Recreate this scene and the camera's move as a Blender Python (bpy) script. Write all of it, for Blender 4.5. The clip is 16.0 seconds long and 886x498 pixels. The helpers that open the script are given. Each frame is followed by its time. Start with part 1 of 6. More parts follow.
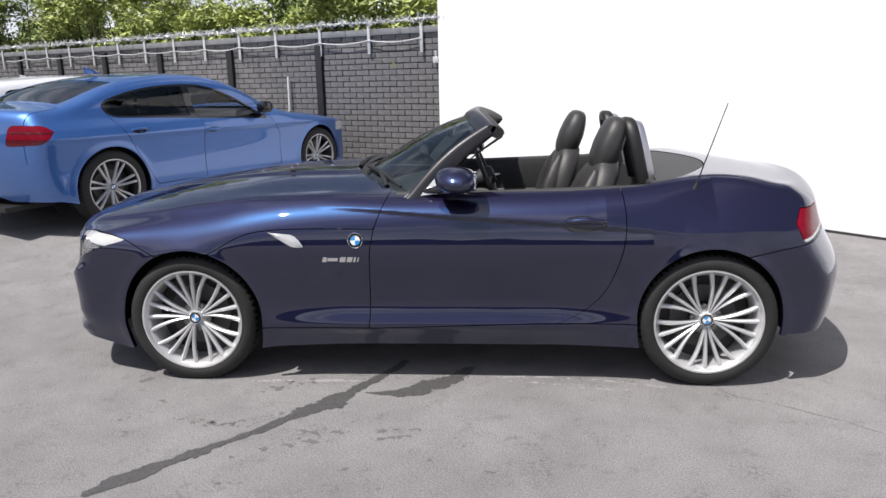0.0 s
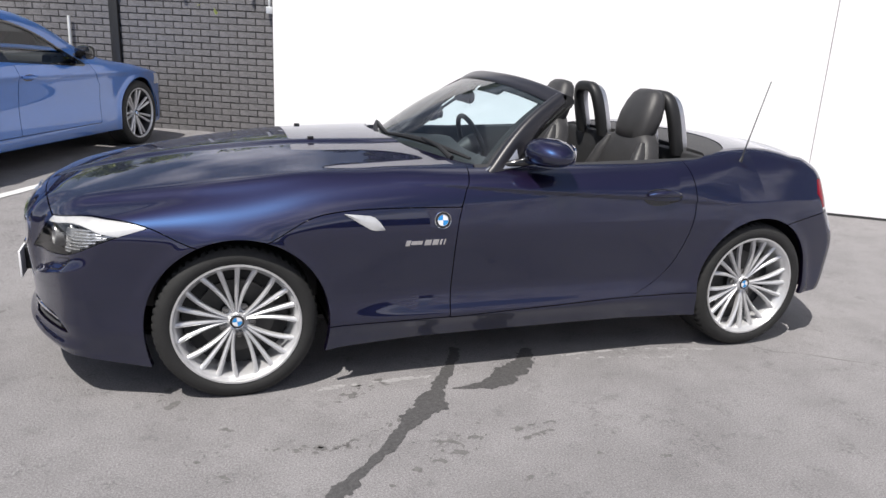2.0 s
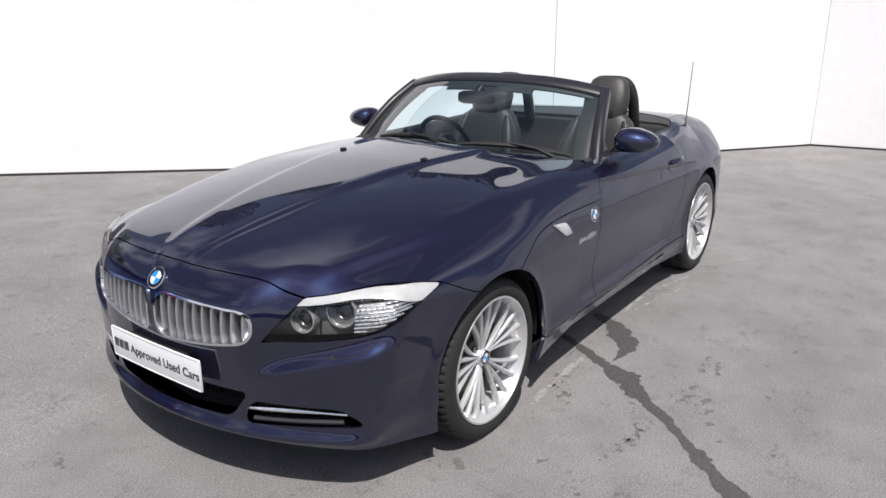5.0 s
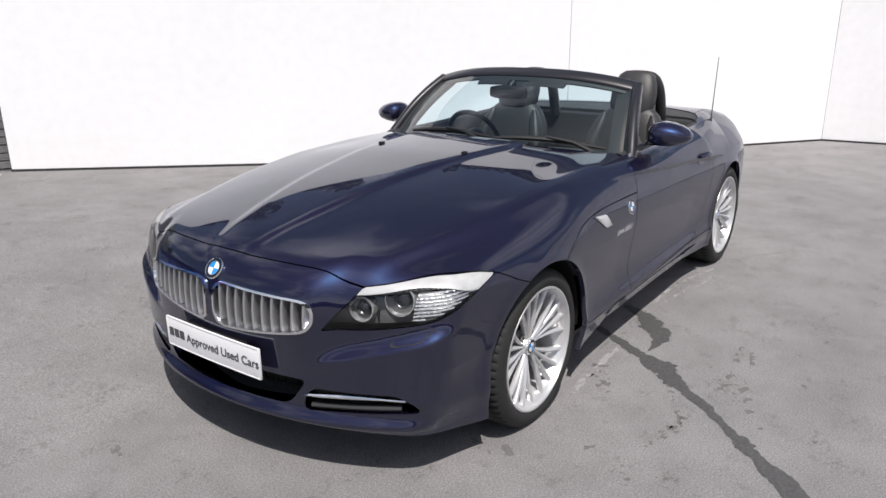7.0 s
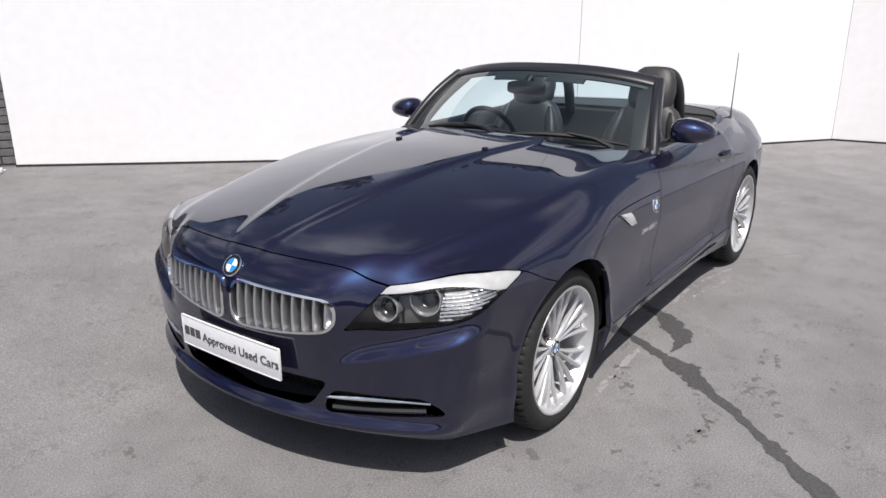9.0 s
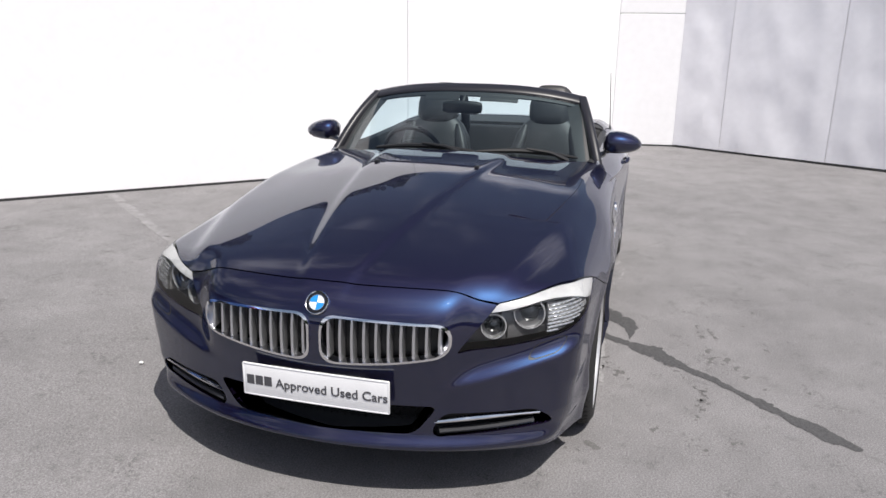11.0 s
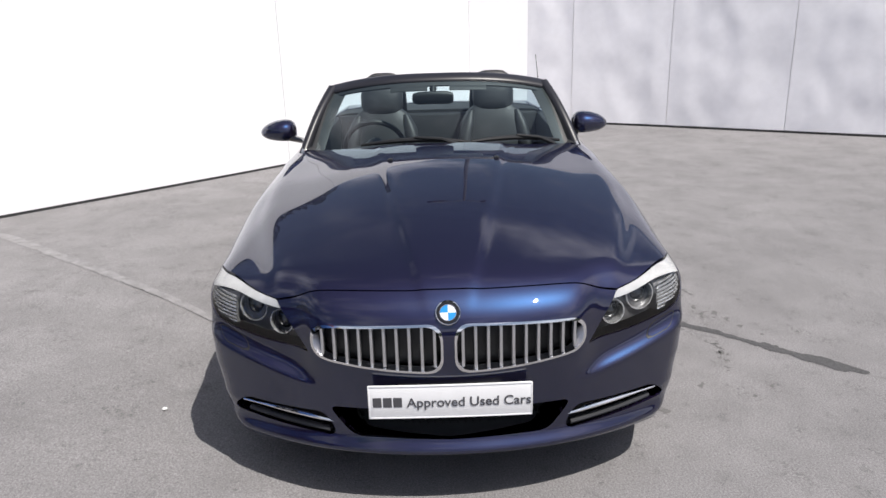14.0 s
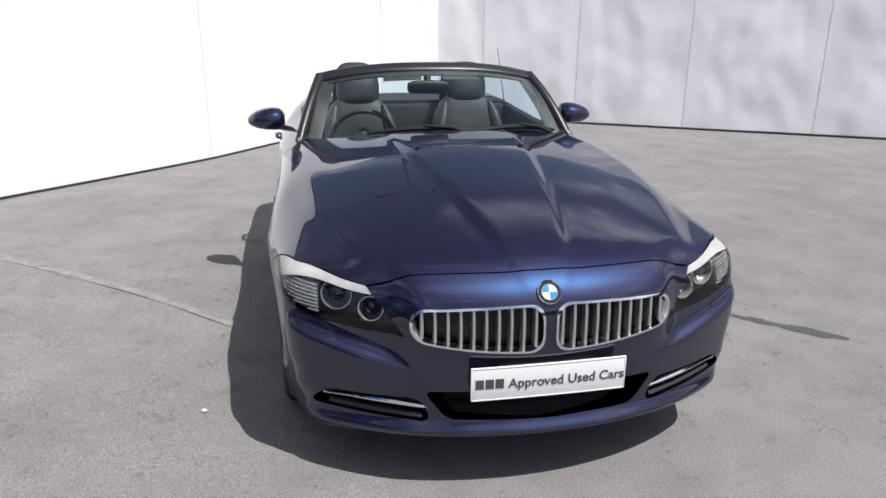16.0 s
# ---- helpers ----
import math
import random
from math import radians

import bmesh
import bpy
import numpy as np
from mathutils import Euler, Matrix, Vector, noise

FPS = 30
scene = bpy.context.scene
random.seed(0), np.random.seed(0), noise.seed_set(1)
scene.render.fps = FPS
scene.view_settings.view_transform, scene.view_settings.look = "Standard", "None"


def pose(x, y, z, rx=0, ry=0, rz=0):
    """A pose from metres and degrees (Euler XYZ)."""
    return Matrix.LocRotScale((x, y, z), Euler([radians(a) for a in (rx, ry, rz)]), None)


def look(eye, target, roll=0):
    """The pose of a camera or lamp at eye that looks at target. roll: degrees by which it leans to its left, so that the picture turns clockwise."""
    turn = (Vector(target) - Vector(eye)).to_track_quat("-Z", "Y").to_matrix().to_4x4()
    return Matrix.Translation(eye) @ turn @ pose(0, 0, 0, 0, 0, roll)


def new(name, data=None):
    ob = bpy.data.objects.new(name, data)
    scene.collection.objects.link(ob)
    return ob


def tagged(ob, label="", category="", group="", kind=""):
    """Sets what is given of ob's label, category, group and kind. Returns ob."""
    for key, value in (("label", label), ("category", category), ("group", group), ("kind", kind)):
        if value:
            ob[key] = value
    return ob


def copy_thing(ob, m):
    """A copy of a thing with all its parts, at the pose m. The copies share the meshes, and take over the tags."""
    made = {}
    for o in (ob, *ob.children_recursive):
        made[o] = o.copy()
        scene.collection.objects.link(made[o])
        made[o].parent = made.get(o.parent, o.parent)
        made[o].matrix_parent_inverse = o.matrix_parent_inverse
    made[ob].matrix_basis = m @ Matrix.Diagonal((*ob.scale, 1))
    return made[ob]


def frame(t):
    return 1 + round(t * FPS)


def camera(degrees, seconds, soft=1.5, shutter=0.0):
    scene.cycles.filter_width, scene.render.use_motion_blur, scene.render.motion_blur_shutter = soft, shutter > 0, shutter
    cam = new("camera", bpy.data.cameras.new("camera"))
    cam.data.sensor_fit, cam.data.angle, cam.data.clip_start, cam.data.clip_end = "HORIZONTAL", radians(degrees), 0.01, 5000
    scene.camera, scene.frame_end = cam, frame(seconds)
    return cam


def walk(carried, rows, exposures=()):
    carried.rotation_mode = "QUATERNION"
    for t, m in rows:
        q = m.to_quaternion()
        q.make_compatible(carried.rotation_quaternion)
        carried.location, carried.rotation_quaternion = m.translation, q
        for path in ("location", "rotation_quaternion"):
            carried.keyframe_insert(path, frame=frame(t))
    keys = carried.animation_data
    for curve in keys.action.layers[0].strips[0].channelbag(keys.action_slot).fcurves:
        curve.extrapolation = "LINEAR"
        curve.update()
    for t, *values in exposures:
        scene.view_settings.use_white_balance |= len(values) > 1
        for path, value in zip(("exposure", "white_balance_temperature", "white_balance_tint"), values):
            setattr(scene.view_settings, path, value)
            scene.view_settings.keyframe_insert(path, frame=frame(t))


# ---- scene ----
cam = camera(63.2, 16.0)
PATH = [
    (0, (1.506, -4.138, 1.444), (1.354, -2.197, 0.984), -1.1),
    (0.5, (1.211, -4.09, 1.428), (1.176, -2.144, 0.968), 1.2),
    (1, (0.78, -4.001, 1.448), (1.014, -2.07, 0.981), 2.9),
    (1.5, (0.365, -3.775, 1.432), (0.778, -1.883, 0.933), 1.4),
    (2, (-0.111, -3.628, 1.424), (0.521, -1.812, 0.872), 2.8),
    (2.5, (-0.529, -3.406, 1.424), (0.267, -1.661, 0.854), 2.7),
    (3, (-0.936, -3.134, 1.465), (0.003, -1.476, 0.858), 1.9),
    (3.2, (-1.118, -3.034, 1.465), (-0.093, -1.414, 0.895), 1.7),
    (5.3, (-2.201, -2.143, 1.535), (-0.647, -1.034, 0.938), -0.4),
    (5.5, (-2.235, -2.128, 1.535), (-0.689, -1.008, 0.941), -0.7),
    (6, (-2.282, -2.1, 1.531), (-0.738, -0.977, 0.933), -0.4),
    (6.5, (-2.287, -2.084, 1.529), (-0.747, -0.958, 0.929), -0.1),
    (7, (-2.288, -2.08, 1.529), (-0.746, -0.956, 0.93), -0.4),
    (7.5, (-2.282, -2.083, 1.53), (-0.744, -0.955, 0.929), -0.9),
    (8, (-2.282, -2.073, 1.527), (-0.746, -0.942, 0.925), -0.4),
    (8.5, (-2.273, -2.047, 1.518), (-0.738, -0.915, 0.916), -0.5),
    (9, (-2.281, -1.967, 1.503), (-0.74, -0.844, 0.901), -0.1),
    (9.2, (-2.323, -1.904, 1.492), (-0.769, -0.796, 0.894), 0.7),
    (11.3, (-2.87, -0.795, 1.545), (-1.002, -0.406, 0.945), 0.6),
    (11.5, (-2.877, -0.674, 1.533), (-1.006, -0.355, 0.902), 0.8),
    (12, (-2.819, -0.4, 1.564), (-0.934, -0.242, 0.914), 0.5),
    (12.5, (-2.867, -0.09, 1.576), (-0.963, -0.074, 0.965), 0.4),
    (13, (-2.905, 0.031, 1.599), (-1.004, 0.028, 0.978), -0.3),
    (13.5, (-2.907, 0.021, 1.596), (-1.004, 0.006, 0.982), -1.1),
    (14, (-2.91, 0.021, 1.592), (-1.006, 0.011, 0.979), -1.6),
    (14.5, (-2.908, 0.032, 1.594), (-1.005, 0.022, 0.979), -1.5),
    (15, (-2.919, 0.147, 1.577), (-1.017, 0.113, 0.958), -0.4),
    (15.5, (-2.948, 0.473, 1.57), (-1.057, 0.271, 0.95), -0.4),
    (16, (-2.856, 0.756, 1.55), (-0.991, 0.384, 0.93), 0.4),
]
walk(cam, [(t, look(eye, target, roll)) for t, eye, target, roll in PATH], [(0, 0.24), (3.2, 0.24), (5.3, 0.08), (9.2, 0.04), (11.3, 0.11), (14, 0.17), (16, 0.15)])

# ---- light ----
SUN = Vector((-0.33, -0.33, 0.885)).normalized()
world = bpy.data.worlds.new("sky")
scene.world = world
world.use_nodes = True
wn = world.node_tree.nodes
sky = wn.new("ShaderNodeTexSky")
sky.sky_type = 'NISHITA'
sky.sun_disc = False
sky.sun_elevation = math.asin(SUN.z)
sky.sun_rotation = math.atan2(SUN.x, SUN.y)
sky.dust_density = 2.0
wn["Background"].inputs["Strength"].default_value = 0.105
hazy = wn.new("ShaderNodeHueSaturation")
hazy.inputs["Saturation"].default_value = 0.92
hazy.inputs["Value"].default_value = 0.72
world.node_tree.links.new(sky.outputs["Color"], hazy.inputs["Color"])
# broken cloud spread over the whole sky
wl = world.node_tree.links
way = wn.new("ShaderNodeTexCoord")
split = wn.new("ShaderNodeSeparateXYZ")
wl.new(way.outputs["Generated"], split.inputs[0])
lift = wn.new("ShaderNodeMath")
lift.operation = 'ADD'
lift.inputs[1].default_value = 0.22
wl.new(split.outputs["Z"], lift.inputs[0])
flat = wn.new("ShaderNodeVectorMath")
flat.operation = 'DIVIDE'
both = wn.new("ShaderNodeCombineXYZ")
for axis in "XYZ":
    wl.new(lift.outputs[0], both.inputs[axis])
wl.new(way.outputs["Generated"], flat.inputs[0])
wl.new(both.outputs[0], flat.inputs[1])
puffs = wn.new("ShaderNodeTexNoise")
puffs.inputs["Scale"].default_value, puffs.inputs["Detail"].default_value, puffs.inputs["Roughness"].default_value = 2.1, 7, 0.55
wl.new(flat.outputs[0], puffs.inputs["Vector"])
cover = wn.new("ShaderNodeMapRange")
cover.interpolation_type = 'SMOOTHSTEP'
cover.inputs["From Min"].default_value, cover.inputs["From Max"].default_value = 0.44, 0.76
wl.new(puffs.outputs["Fac"], cover.inputs["Value"])
clouds = wn.new("ShaderNodeMix")
clouds.data_type = 'RGBA'
clouds.inputs[7].default_value = (9.4, 9.4, 10.6, 1)
wl.new(cover.outputs[0], clouds.inputs[0])
wl.new(hazy.outputs["Color"], clouds.inputs[6])
# pale haze towards the horizon
low = wn.new("ShaderNodeMapRange")
low.interpolation_type = 'SMOOTHSTEP'
for key, val in zip(("From Min", "From Max", "To Min", "To Max"), (0.0, 0.32, 0.70, 0.0)):
    low.inputs[key].default_value = val
wl.new(split.outputs["Z"], low.inputs["Value"])
haze = wn.new("ShaderNodeMix")
haze.data_type = 'RGBA'
haze.inputs[7].default_value = (9.0, 9.2, 10.4, 1)
wl.new(low.outputs[0], haze.inputs[0])
wl.new(clouds.outputs[2], haze.inputs[6])
wl.new(haze.outputs[2], wn["Background"].inputs["Color"])
sun_data = bpy.data.lights.new("sun", 'SUN')
sun_data.energy, sun_data.angle, sun_data.color = 4.85, radians(0.53), (1.0, 0.96, 0.9)
sun_ob = new("sun", sun_data)
sun_ob.matrix_world = look(SUN * 30, (0, 0, 0))


# ---- materials ----
def mat(name, color, rough=0.5, metal=0.0, vary=0.0, scale=8.0, bump=0.0, bump_scale=120.0, coat=0.0, detail=4.0):
    """A principled material with colour variation at two scales and fine relief."""
    m = bpy.data.materials.new(name)
    m.use_nodes = True
    nt = m.node_tree
    b = nt.nodes["Principled BSDF"]
    b.inputs["Base Color"].default_value = (*color, 1)
    b.inputs["Roughness"].default_value = rough
    b.inputs["Metallic"].default_value = metal
    b.inputs["Coat Weight"].default_value = coat
    b.inputs["Coat Roughness"].default_value = 0.02
    tc = nt.nodes.new("ShaderNodeTexCoord")
    if vary:
        n1 = nt.nodes.new("ShaderNodeTexNoise")
        n1.inputs["Scale"].default_value, n1.inputs["Detail"].default_value = scale, detail
        n2 = nt.nodes.new("ShaderNodeTexNoise")
        n2.inputs["Scale"].default_value, n2.inputs["Detail"].default_value = scale * 14, 2
        add = nt.nodes.new("ShaderNodeMath")
        add.operation = 'ADD'
        ramp = nt.nodes.new("ShaderNodeMapRange")
        ramp.inputs["From Min"].default_value, ramp.inputs["From Max"].default_value = 0.7, 1.3
        ramp.inputs["To Min"].default_value, ramp.inputs["To Max"].default_value = 1 - vary, 1 + vary
        mul = nt.nodes.new("ShaderNodeVectorMath")
        mul.operation = 'SCALE'
        mul.inputs[0].default_value = color
        nt.links.new(tc.outputs["Object"], n1.inputs["Vector"])
        nt.links.new(tc.outputs["Object"], n2.inputs["Vector"])
        nt.links.new(n1.outputs["Fac"], add.inputs[0])
        nt.links.new(n2.outputs["Fac"], add.inputs[1])
        nt.links.new(add.outputs[0], ramp.inputs["Value"])
        nt.links.new(ramp.outputs[0], mul.inputs["Scale"])
        nt.links.new(mul.outputs[0], b.inputs["Base Color"])
    if bump:
        n3 = nt.nodes.new("ShaderNodeTexNoise")
        n3.inputs["Scale"].default_value, n3.inputs["Detail"].default_value = bump_scale, 3
        bp = nt.nodes.new("ShaderNodeBump")
        bp.inputs["Strength"].default_value, bp.inputs["Distance"].default_value = bump, 0.01
        nt.links.new(tc.outputs["Object"], n3.inputs["Vector"])
        nt.links.new(n3.outputs["Fac"], bp.inputs["Height"])
        nt.links.new(bp.outputs[0], b.inputs["Normal"])
    return m


def glass_mat(name, tint=(1, 1, 1), rough=0.0, ior=1.5):
    """A thin pane: mostly clear, with a mirror gloss that grows at grazing angles."""
    m = bpy.data.materials.new(name)
    m.use_nodes = True
    nt = m.node_tree
    nt.nodes.clear()
    out = nt.nodes.new("ShaderNodeOutputMaterial")
    tr = nt.nodes.new("ShaderNodeBsdfTransparent")
    tr.inputs["Color"].default_value = (*tint, 1)
    gl = nt.nodes.new("ShaderNodeBsdfGlossy")
    gl.inputs["Roughness"].default_value = rough
    fr = nt.nodes.new("ShaderNodeFresnel")
    fr.inputs["IOR"].default_value = ior
    mx = nt.nodes.new("ShaderNodeMixShader")
    nt.links.new(fr.outputs[0], mx.inputs[0])
    nt.links.new(tr.outputs[0], mx.inputs[1])
    nt.links.new(gl.outputs[0], mx.inputs[2])
    nt.links.new(mx.outputs[0], out.inputs["Surface"])
    return m


def paint_mat(name, color, flake=0.25, metal=0.55, rough=0.38, sheen=None):
    """Metallic car paint: fine flake in the base and a clear coat over it."""
    m = mat(name, color, rough, metal, coat=1.0)
    nt = m.node_tree
    b = nt.nodes["Principled BSDF"]
    b.inputs["Coat Roughness"].default_value = 0.012
    b.inputs["Coat IOR"].default_value = 1.70
    tc = nt.nodes["Texture Coordinate"]
    vo = nt.nodes.new("ShaderNodeTexVoronoi")
    vo.inputs["Scale"].default_value = 900
    mr = nt.nodes.new("ShaderNodeMapRange")
    mr.inputs["To Min"].default_value, mr.inputs["To Max"].default_value = 1 - flake, 1 + flake
    sep = nt.nodes.new("ShaderNodeSeparateColor")
    mul = nt.nodes.new("ShaderNodeVectorMath")
    mul.operation = 'SCALE'
    mul.inputs[0].default_value = color
    nt.links.new(tc.outputs["Object"], vo.inputs["Vector"])
    nt.links.new(vo.outputs["Color"], sep.inputs[0])
    nt.links.new(sep.outputs[0], mr.inputs["Value"])
    nt.links.new(mr.outputs[0], mul.inputs["Scale"])
    nt.links.new(mul.outputs[0], b.inputs["Base Color"])
    if sheen:
        # a second, tighter and bluer flake layer
        gl = nt.nodes.new("ShaderNodeBsdfGlossy")
        gl.inputs["Color"].default_value = (*sheen, 1)
        gl.inputs["Roughness"].default_value = 0.40
        both = nt.nodes.new("ShaderNodeAddShader")
        nt.links.new(b.outputs[0], both.inputs[0])
        nt.links.new(gl.outputs[0], both.inputs[1])
        nt.links.new(both.outputs[0], nt.nodes["Material Output"].inputs["Surface"])
    return m


def concrete_mat():
    """Yard concrete: broad weathering, blotches, dark specks, pale scuffs and grit."""
    m = bpy.data.materials.new("weathered_concrete")
    m.use_nodes = True
    nt = m.node_tree
    b = nt.nodes["Principled BSDF"]
    b.inputs["Roughness"].default_value = 0.88
    tc = nt.nodes.new("ShaderNodeTexCoord")

    def noise_at(scale, detail=4.0, rough=0.55):
        n = nt.nodes.new("ShaderNodeTexNoise")
        n.inputs["Scale"].default_value, n.inputs["Detail"].default_value, n.inputs["Roughness"].default_value = scale, detail, rough
        nt.links.new(tc.outputs["Object"], n.inputs["Vector"])
        return n.outputs["Fac"]

    def ranged(sock, lo, hi, to_lo, to_hi):
        r = nt.nodes.new("ShaderNodeMapRange")
        for k, v in zip(("From Min", "From Max", "To Min", "To Max"), (lo, hi, to_lo, to_hi)):
            r.inputs[k].default_value = v
        nt.links.new(sock, r.inputs["Value"])
        return r.outputs[0]

    def times(p, q):
        n = nt.nodes.new("ShaderNodeMath")
        n.operation = 'MULTIPLY'
        nt.links.new(p, n.inputs[0])
        nt.links.new(q, n.inputs[1])
        return n.outputs[0]
    broad = ranged(noise_at(0.45, 3), 0.3, 0.7, 0.90, 1.10)
    blotch = ranged(noise_at(2.6, 7, 0.65), 0.32, 0.62, 0.84, 1.06)
    marks = ranged(noise_at(7.5, 6, 0.7), 0.30, 0.42, 0.74, 1.0)
    scuff = ranged(noise_at(4.1, 8, 0.75), 0.60, 0.74, 1.0, 1.14)
    grit = ranged(noise_at(140, 2), 0.25, 0.75, 0.64, 1.36)
    fine = ranged(noise_at(420, 1), 0.25, 0.75, 0.72, 1.28)
    speck = ranged(noise_at(38, 3), 0.24, 0.32, 0.62, 1.0)
    f = broad
    clumps = times(ranged(noise_at(4.6, 4, 0.6), 0.55, 0.66, 0.0, 1.0), ranged(noise_at(48, 4, 0.7), 0.48, 0.60, 0.0, 1.0))
    damp = ranged(clumps, 0.0, 1.0, 1.0, 0.66)
    for q in (blotch, marks, scuff, grit, fine, speck, damp):
        f = times(f, q)
    mul = nt.nodes.new("ShaderNodeVectorMath")
    mul.operation = 'SCALE'
    mul.inputs[0].default_value = (0.207, 0.199, 0.203)
    nt.links.new(f, mul.inputs["Scale"])
    nt.links.new(mul.outputs[0], b.inputs["Base Color"])
    bp = nt.nodes.new("ShaderNodeBump")
    bp.inputs["Strength"].default_value, bp.inputs["Distance"].default_value = 0.8, 0.006
    nt.links.new(noise_at(95, 4, 0.7), bp.inputs["Height"])
    nt.links.new(bp.outputs[0], b.inputs["Normal"])
    return m


PAINT = paint_mat("deep_blue_metallic_paint", (0.0150, 0.0044, 0.0165), metal=1.0, rough=0.60, sheen=(0.0005, 0.0150, 0.0430))
BLUE = paint_mat("bright_blue_metallic_paint", (0.050, 0.150, 0.44), metal=0.65, rough=0.42)
WHITE_PAINT = paint_mat("white_car_paint", (0.72, 0.72, 0.76), metal=0.0)
RUBBER = mat("tyre_rubber", (0.016, 0.016, 0.016), 0.75, vary=0.25, scale=20, bump=0.15, bump_scale=260)
BLACK = mat("black_plastic", (0.012, 0.012, 0.013), 0.5, vary=0.15, scale=30)
GLOSS_BLACK = mat("gloss_black_trim", (0.008, 0.008, 0.009), 0.12, coat=0.5)
CABIN = mat("grained_black_cabin_plastic", (0.030, 0.030, 0.032), 0.55, vary=0.15, scale=25, bump=0.12, bump_scale=400)
LEATHER = mat("black_leather", (0.034, 0.033, 0.034), 0.45, vary=0.18, scale=14, bump=0.18, bump_scale=300)
ALLOY = mat("silver_alloy", (0.62, 0.62, 0.63), 0.3, 0.55, vary=0.06, scale=30)
ALLOY_DARK = mat("dark_grey_alloy", (0.16, 0.16, 0.17), 0.35, 0.8)
CHROME = mat("bright_chrome", (0.82, 0.82, 0.84), 0.08, 1.0)
SATIN = mat("satin_aluminium", (0.62, 0.62, 0.64), 0.3, 0.9)
STEEL = mat("brushed_brake_steel", (0.33, 0.32, 0.31), 0.4, 0.9, vary=0.12, scale=40)
GLASS = glass_mat("windscreen_glass", (0.70, 0.86, 0.90), ior=1.72)
CLEAR = glass_mat("clear_lamp_cover", (0.97, 0.97, 0.97))
TINTED = glass_mat("tinted_window_glass", (0.22, 0.24, 0.26))
RED = mat("red_lamp_plastic", (0.18, 0.003, 0.014), 0.24, coat=0.0, vary=0.15, scale=60)
RED_DEEP = mat("deep_red_lamp_plastic", (0.085, 0.004, 0.010), 0.18, coat=0.3, vary=0.45, scale=45)
RED.node_tree.nodes["Principled BSDF"].inputs["Specular IOR Level"].default_value = 0.15
LAMP_WHITE = mat("white_lamp_plastic", (0.56, 0.565, 0.58), 0.18, 0.25, coat=0.4, vary=0.12, scale=25)
PLATE_WHITE = mat("white_plate_plastic", (0.80, 0.80, 0.82), 0.3, vary=0.03, scale=20)
PLATE_YELLOW = mat("yellow_plate_plastic", (0.75, 0.50, 0.06), 0.35)
INK = mat("dark_grey_ink", (0.07, 0.07, 0.08), 0.5)
BADGE_BLUE = mat("badge_blue_enamel", (0.02, 0.25, 0.62), 0.15, coat=0.5)
BADGE_WHITE = mat("badge_white_enamel", (0.8, 0.8, 0.82), 0.15, coat=0.5)
CONCRETE = concrete_mat()
WHITE_WALL = mat("white_painted_panel", (0.88, 0.87, 0.885), 0.55, vary=0.03, scale=0.7, bump=0.03, bump_scale=12)
BRICK = mat("dark_painted_brick", (0.148, 0.143, 0.147), 0.55, vary=0.45, scale=5, bump=0.4, bump_scale=70)
MORTAR = mat("dark_painted_mortar", (0.046, 0.045, 0.046), 0.9, vary=0.2, scale=6, bump=0.3, bump_scale=80)


# ---- mesh helpers ----
def part(name, bm, material, parent=None, label="", smooth=True):
    """Links a bmesh as one mesh object, under its thing if there is one."""
    me = bpy.data.meshes.new(name)
    bm.normal_update()
    bm.to_mesh(me)
    bm.free()
    me.materials.append(material)
    if smooth:
        for p in me.polygons:
            p.use_smooth = True
        me.set_sharp_from_angle(angle=radians(40))
    ob = new(name, me)
    if parent is not None:
        ob.parent = parent
    return tagged(ob, label)


def raw(name, verts, faces, material, parent=None, label="", normals=None, smooth=True):
    me = bpy.data.meshes.new(name)
    me.from_pydata([tuple(v) for v in verts], [], [tuple(f) for f in faces])
    me.materials.append(material)
    if smooth:
        me.polygons.foreach_set("use_smooth", [True] * len(me.polygons))
    if normals is not None:
        me.normals_split_custom_set_from_vertices([tuple(n) for n in normals])
    me.update()
    ob = new(name, me)
    if parent is not None:
        ob.parent = parent
    return tagged(ob, label)


def thing(name, label, category, group="", kind=""):
    return tagged(new(name), label, category, group, kind)


def box(bm, x0, x1, y0, y1, z0, z1, bevel=0.0, m=None, seg=2):
    """A box, its edges rounded by bevel, added to bm."""
    r = bmesh.ops.create_cube(bm, size=1.0)
    vs = r["verts"]
    bmesh.ops.scale(bm, vec=(x1 - x0, y1 - y0, z1 - z0), verts=vs)
    bmesh.ops.translate(bm, vec=((x0 + x1) / 2, (y0 + y1) / 2, (z0 + z1) / 2), verts=vs)
    if bevel:
        es = list({e for v in vs for e in v.link_edges})
        r = bmesh.ops.bevel(bm, geom=es, offset=bevel, segments=seg, profile=0.5, affect='EDGES')
        vs = list({v for f in r["faces"] for v in f.verts} | {v for v in vs if v.is_valid})
    if m is not None:
        bmesh.ops.transform(bm, matrix=m, verts=vs)
    return vs


def lathe(bm, profile, seg=48, m=None):
    """Turns a profile of (radius, height) round the y axis."""
    rings = []
    for r, h in profile:
        rings.append([bm.verts.new((r * math.cos(2 * math.pi * k / seg), h, r * math.sin(2 * math.pi * k / seg))) for k in range(seg)])
    for a, b in zip(rings, rings[1:]):
        for k in range(seg):
            bm.faces.new((a[k], a[(k + 1) % seg], b[(k + 1) % seg], b[k]))
    vs = [v for r in rings for v in r]
    if m is not None:
        bmesh.ops.transform(bm, matrix=m, verts=vs)
    return rings


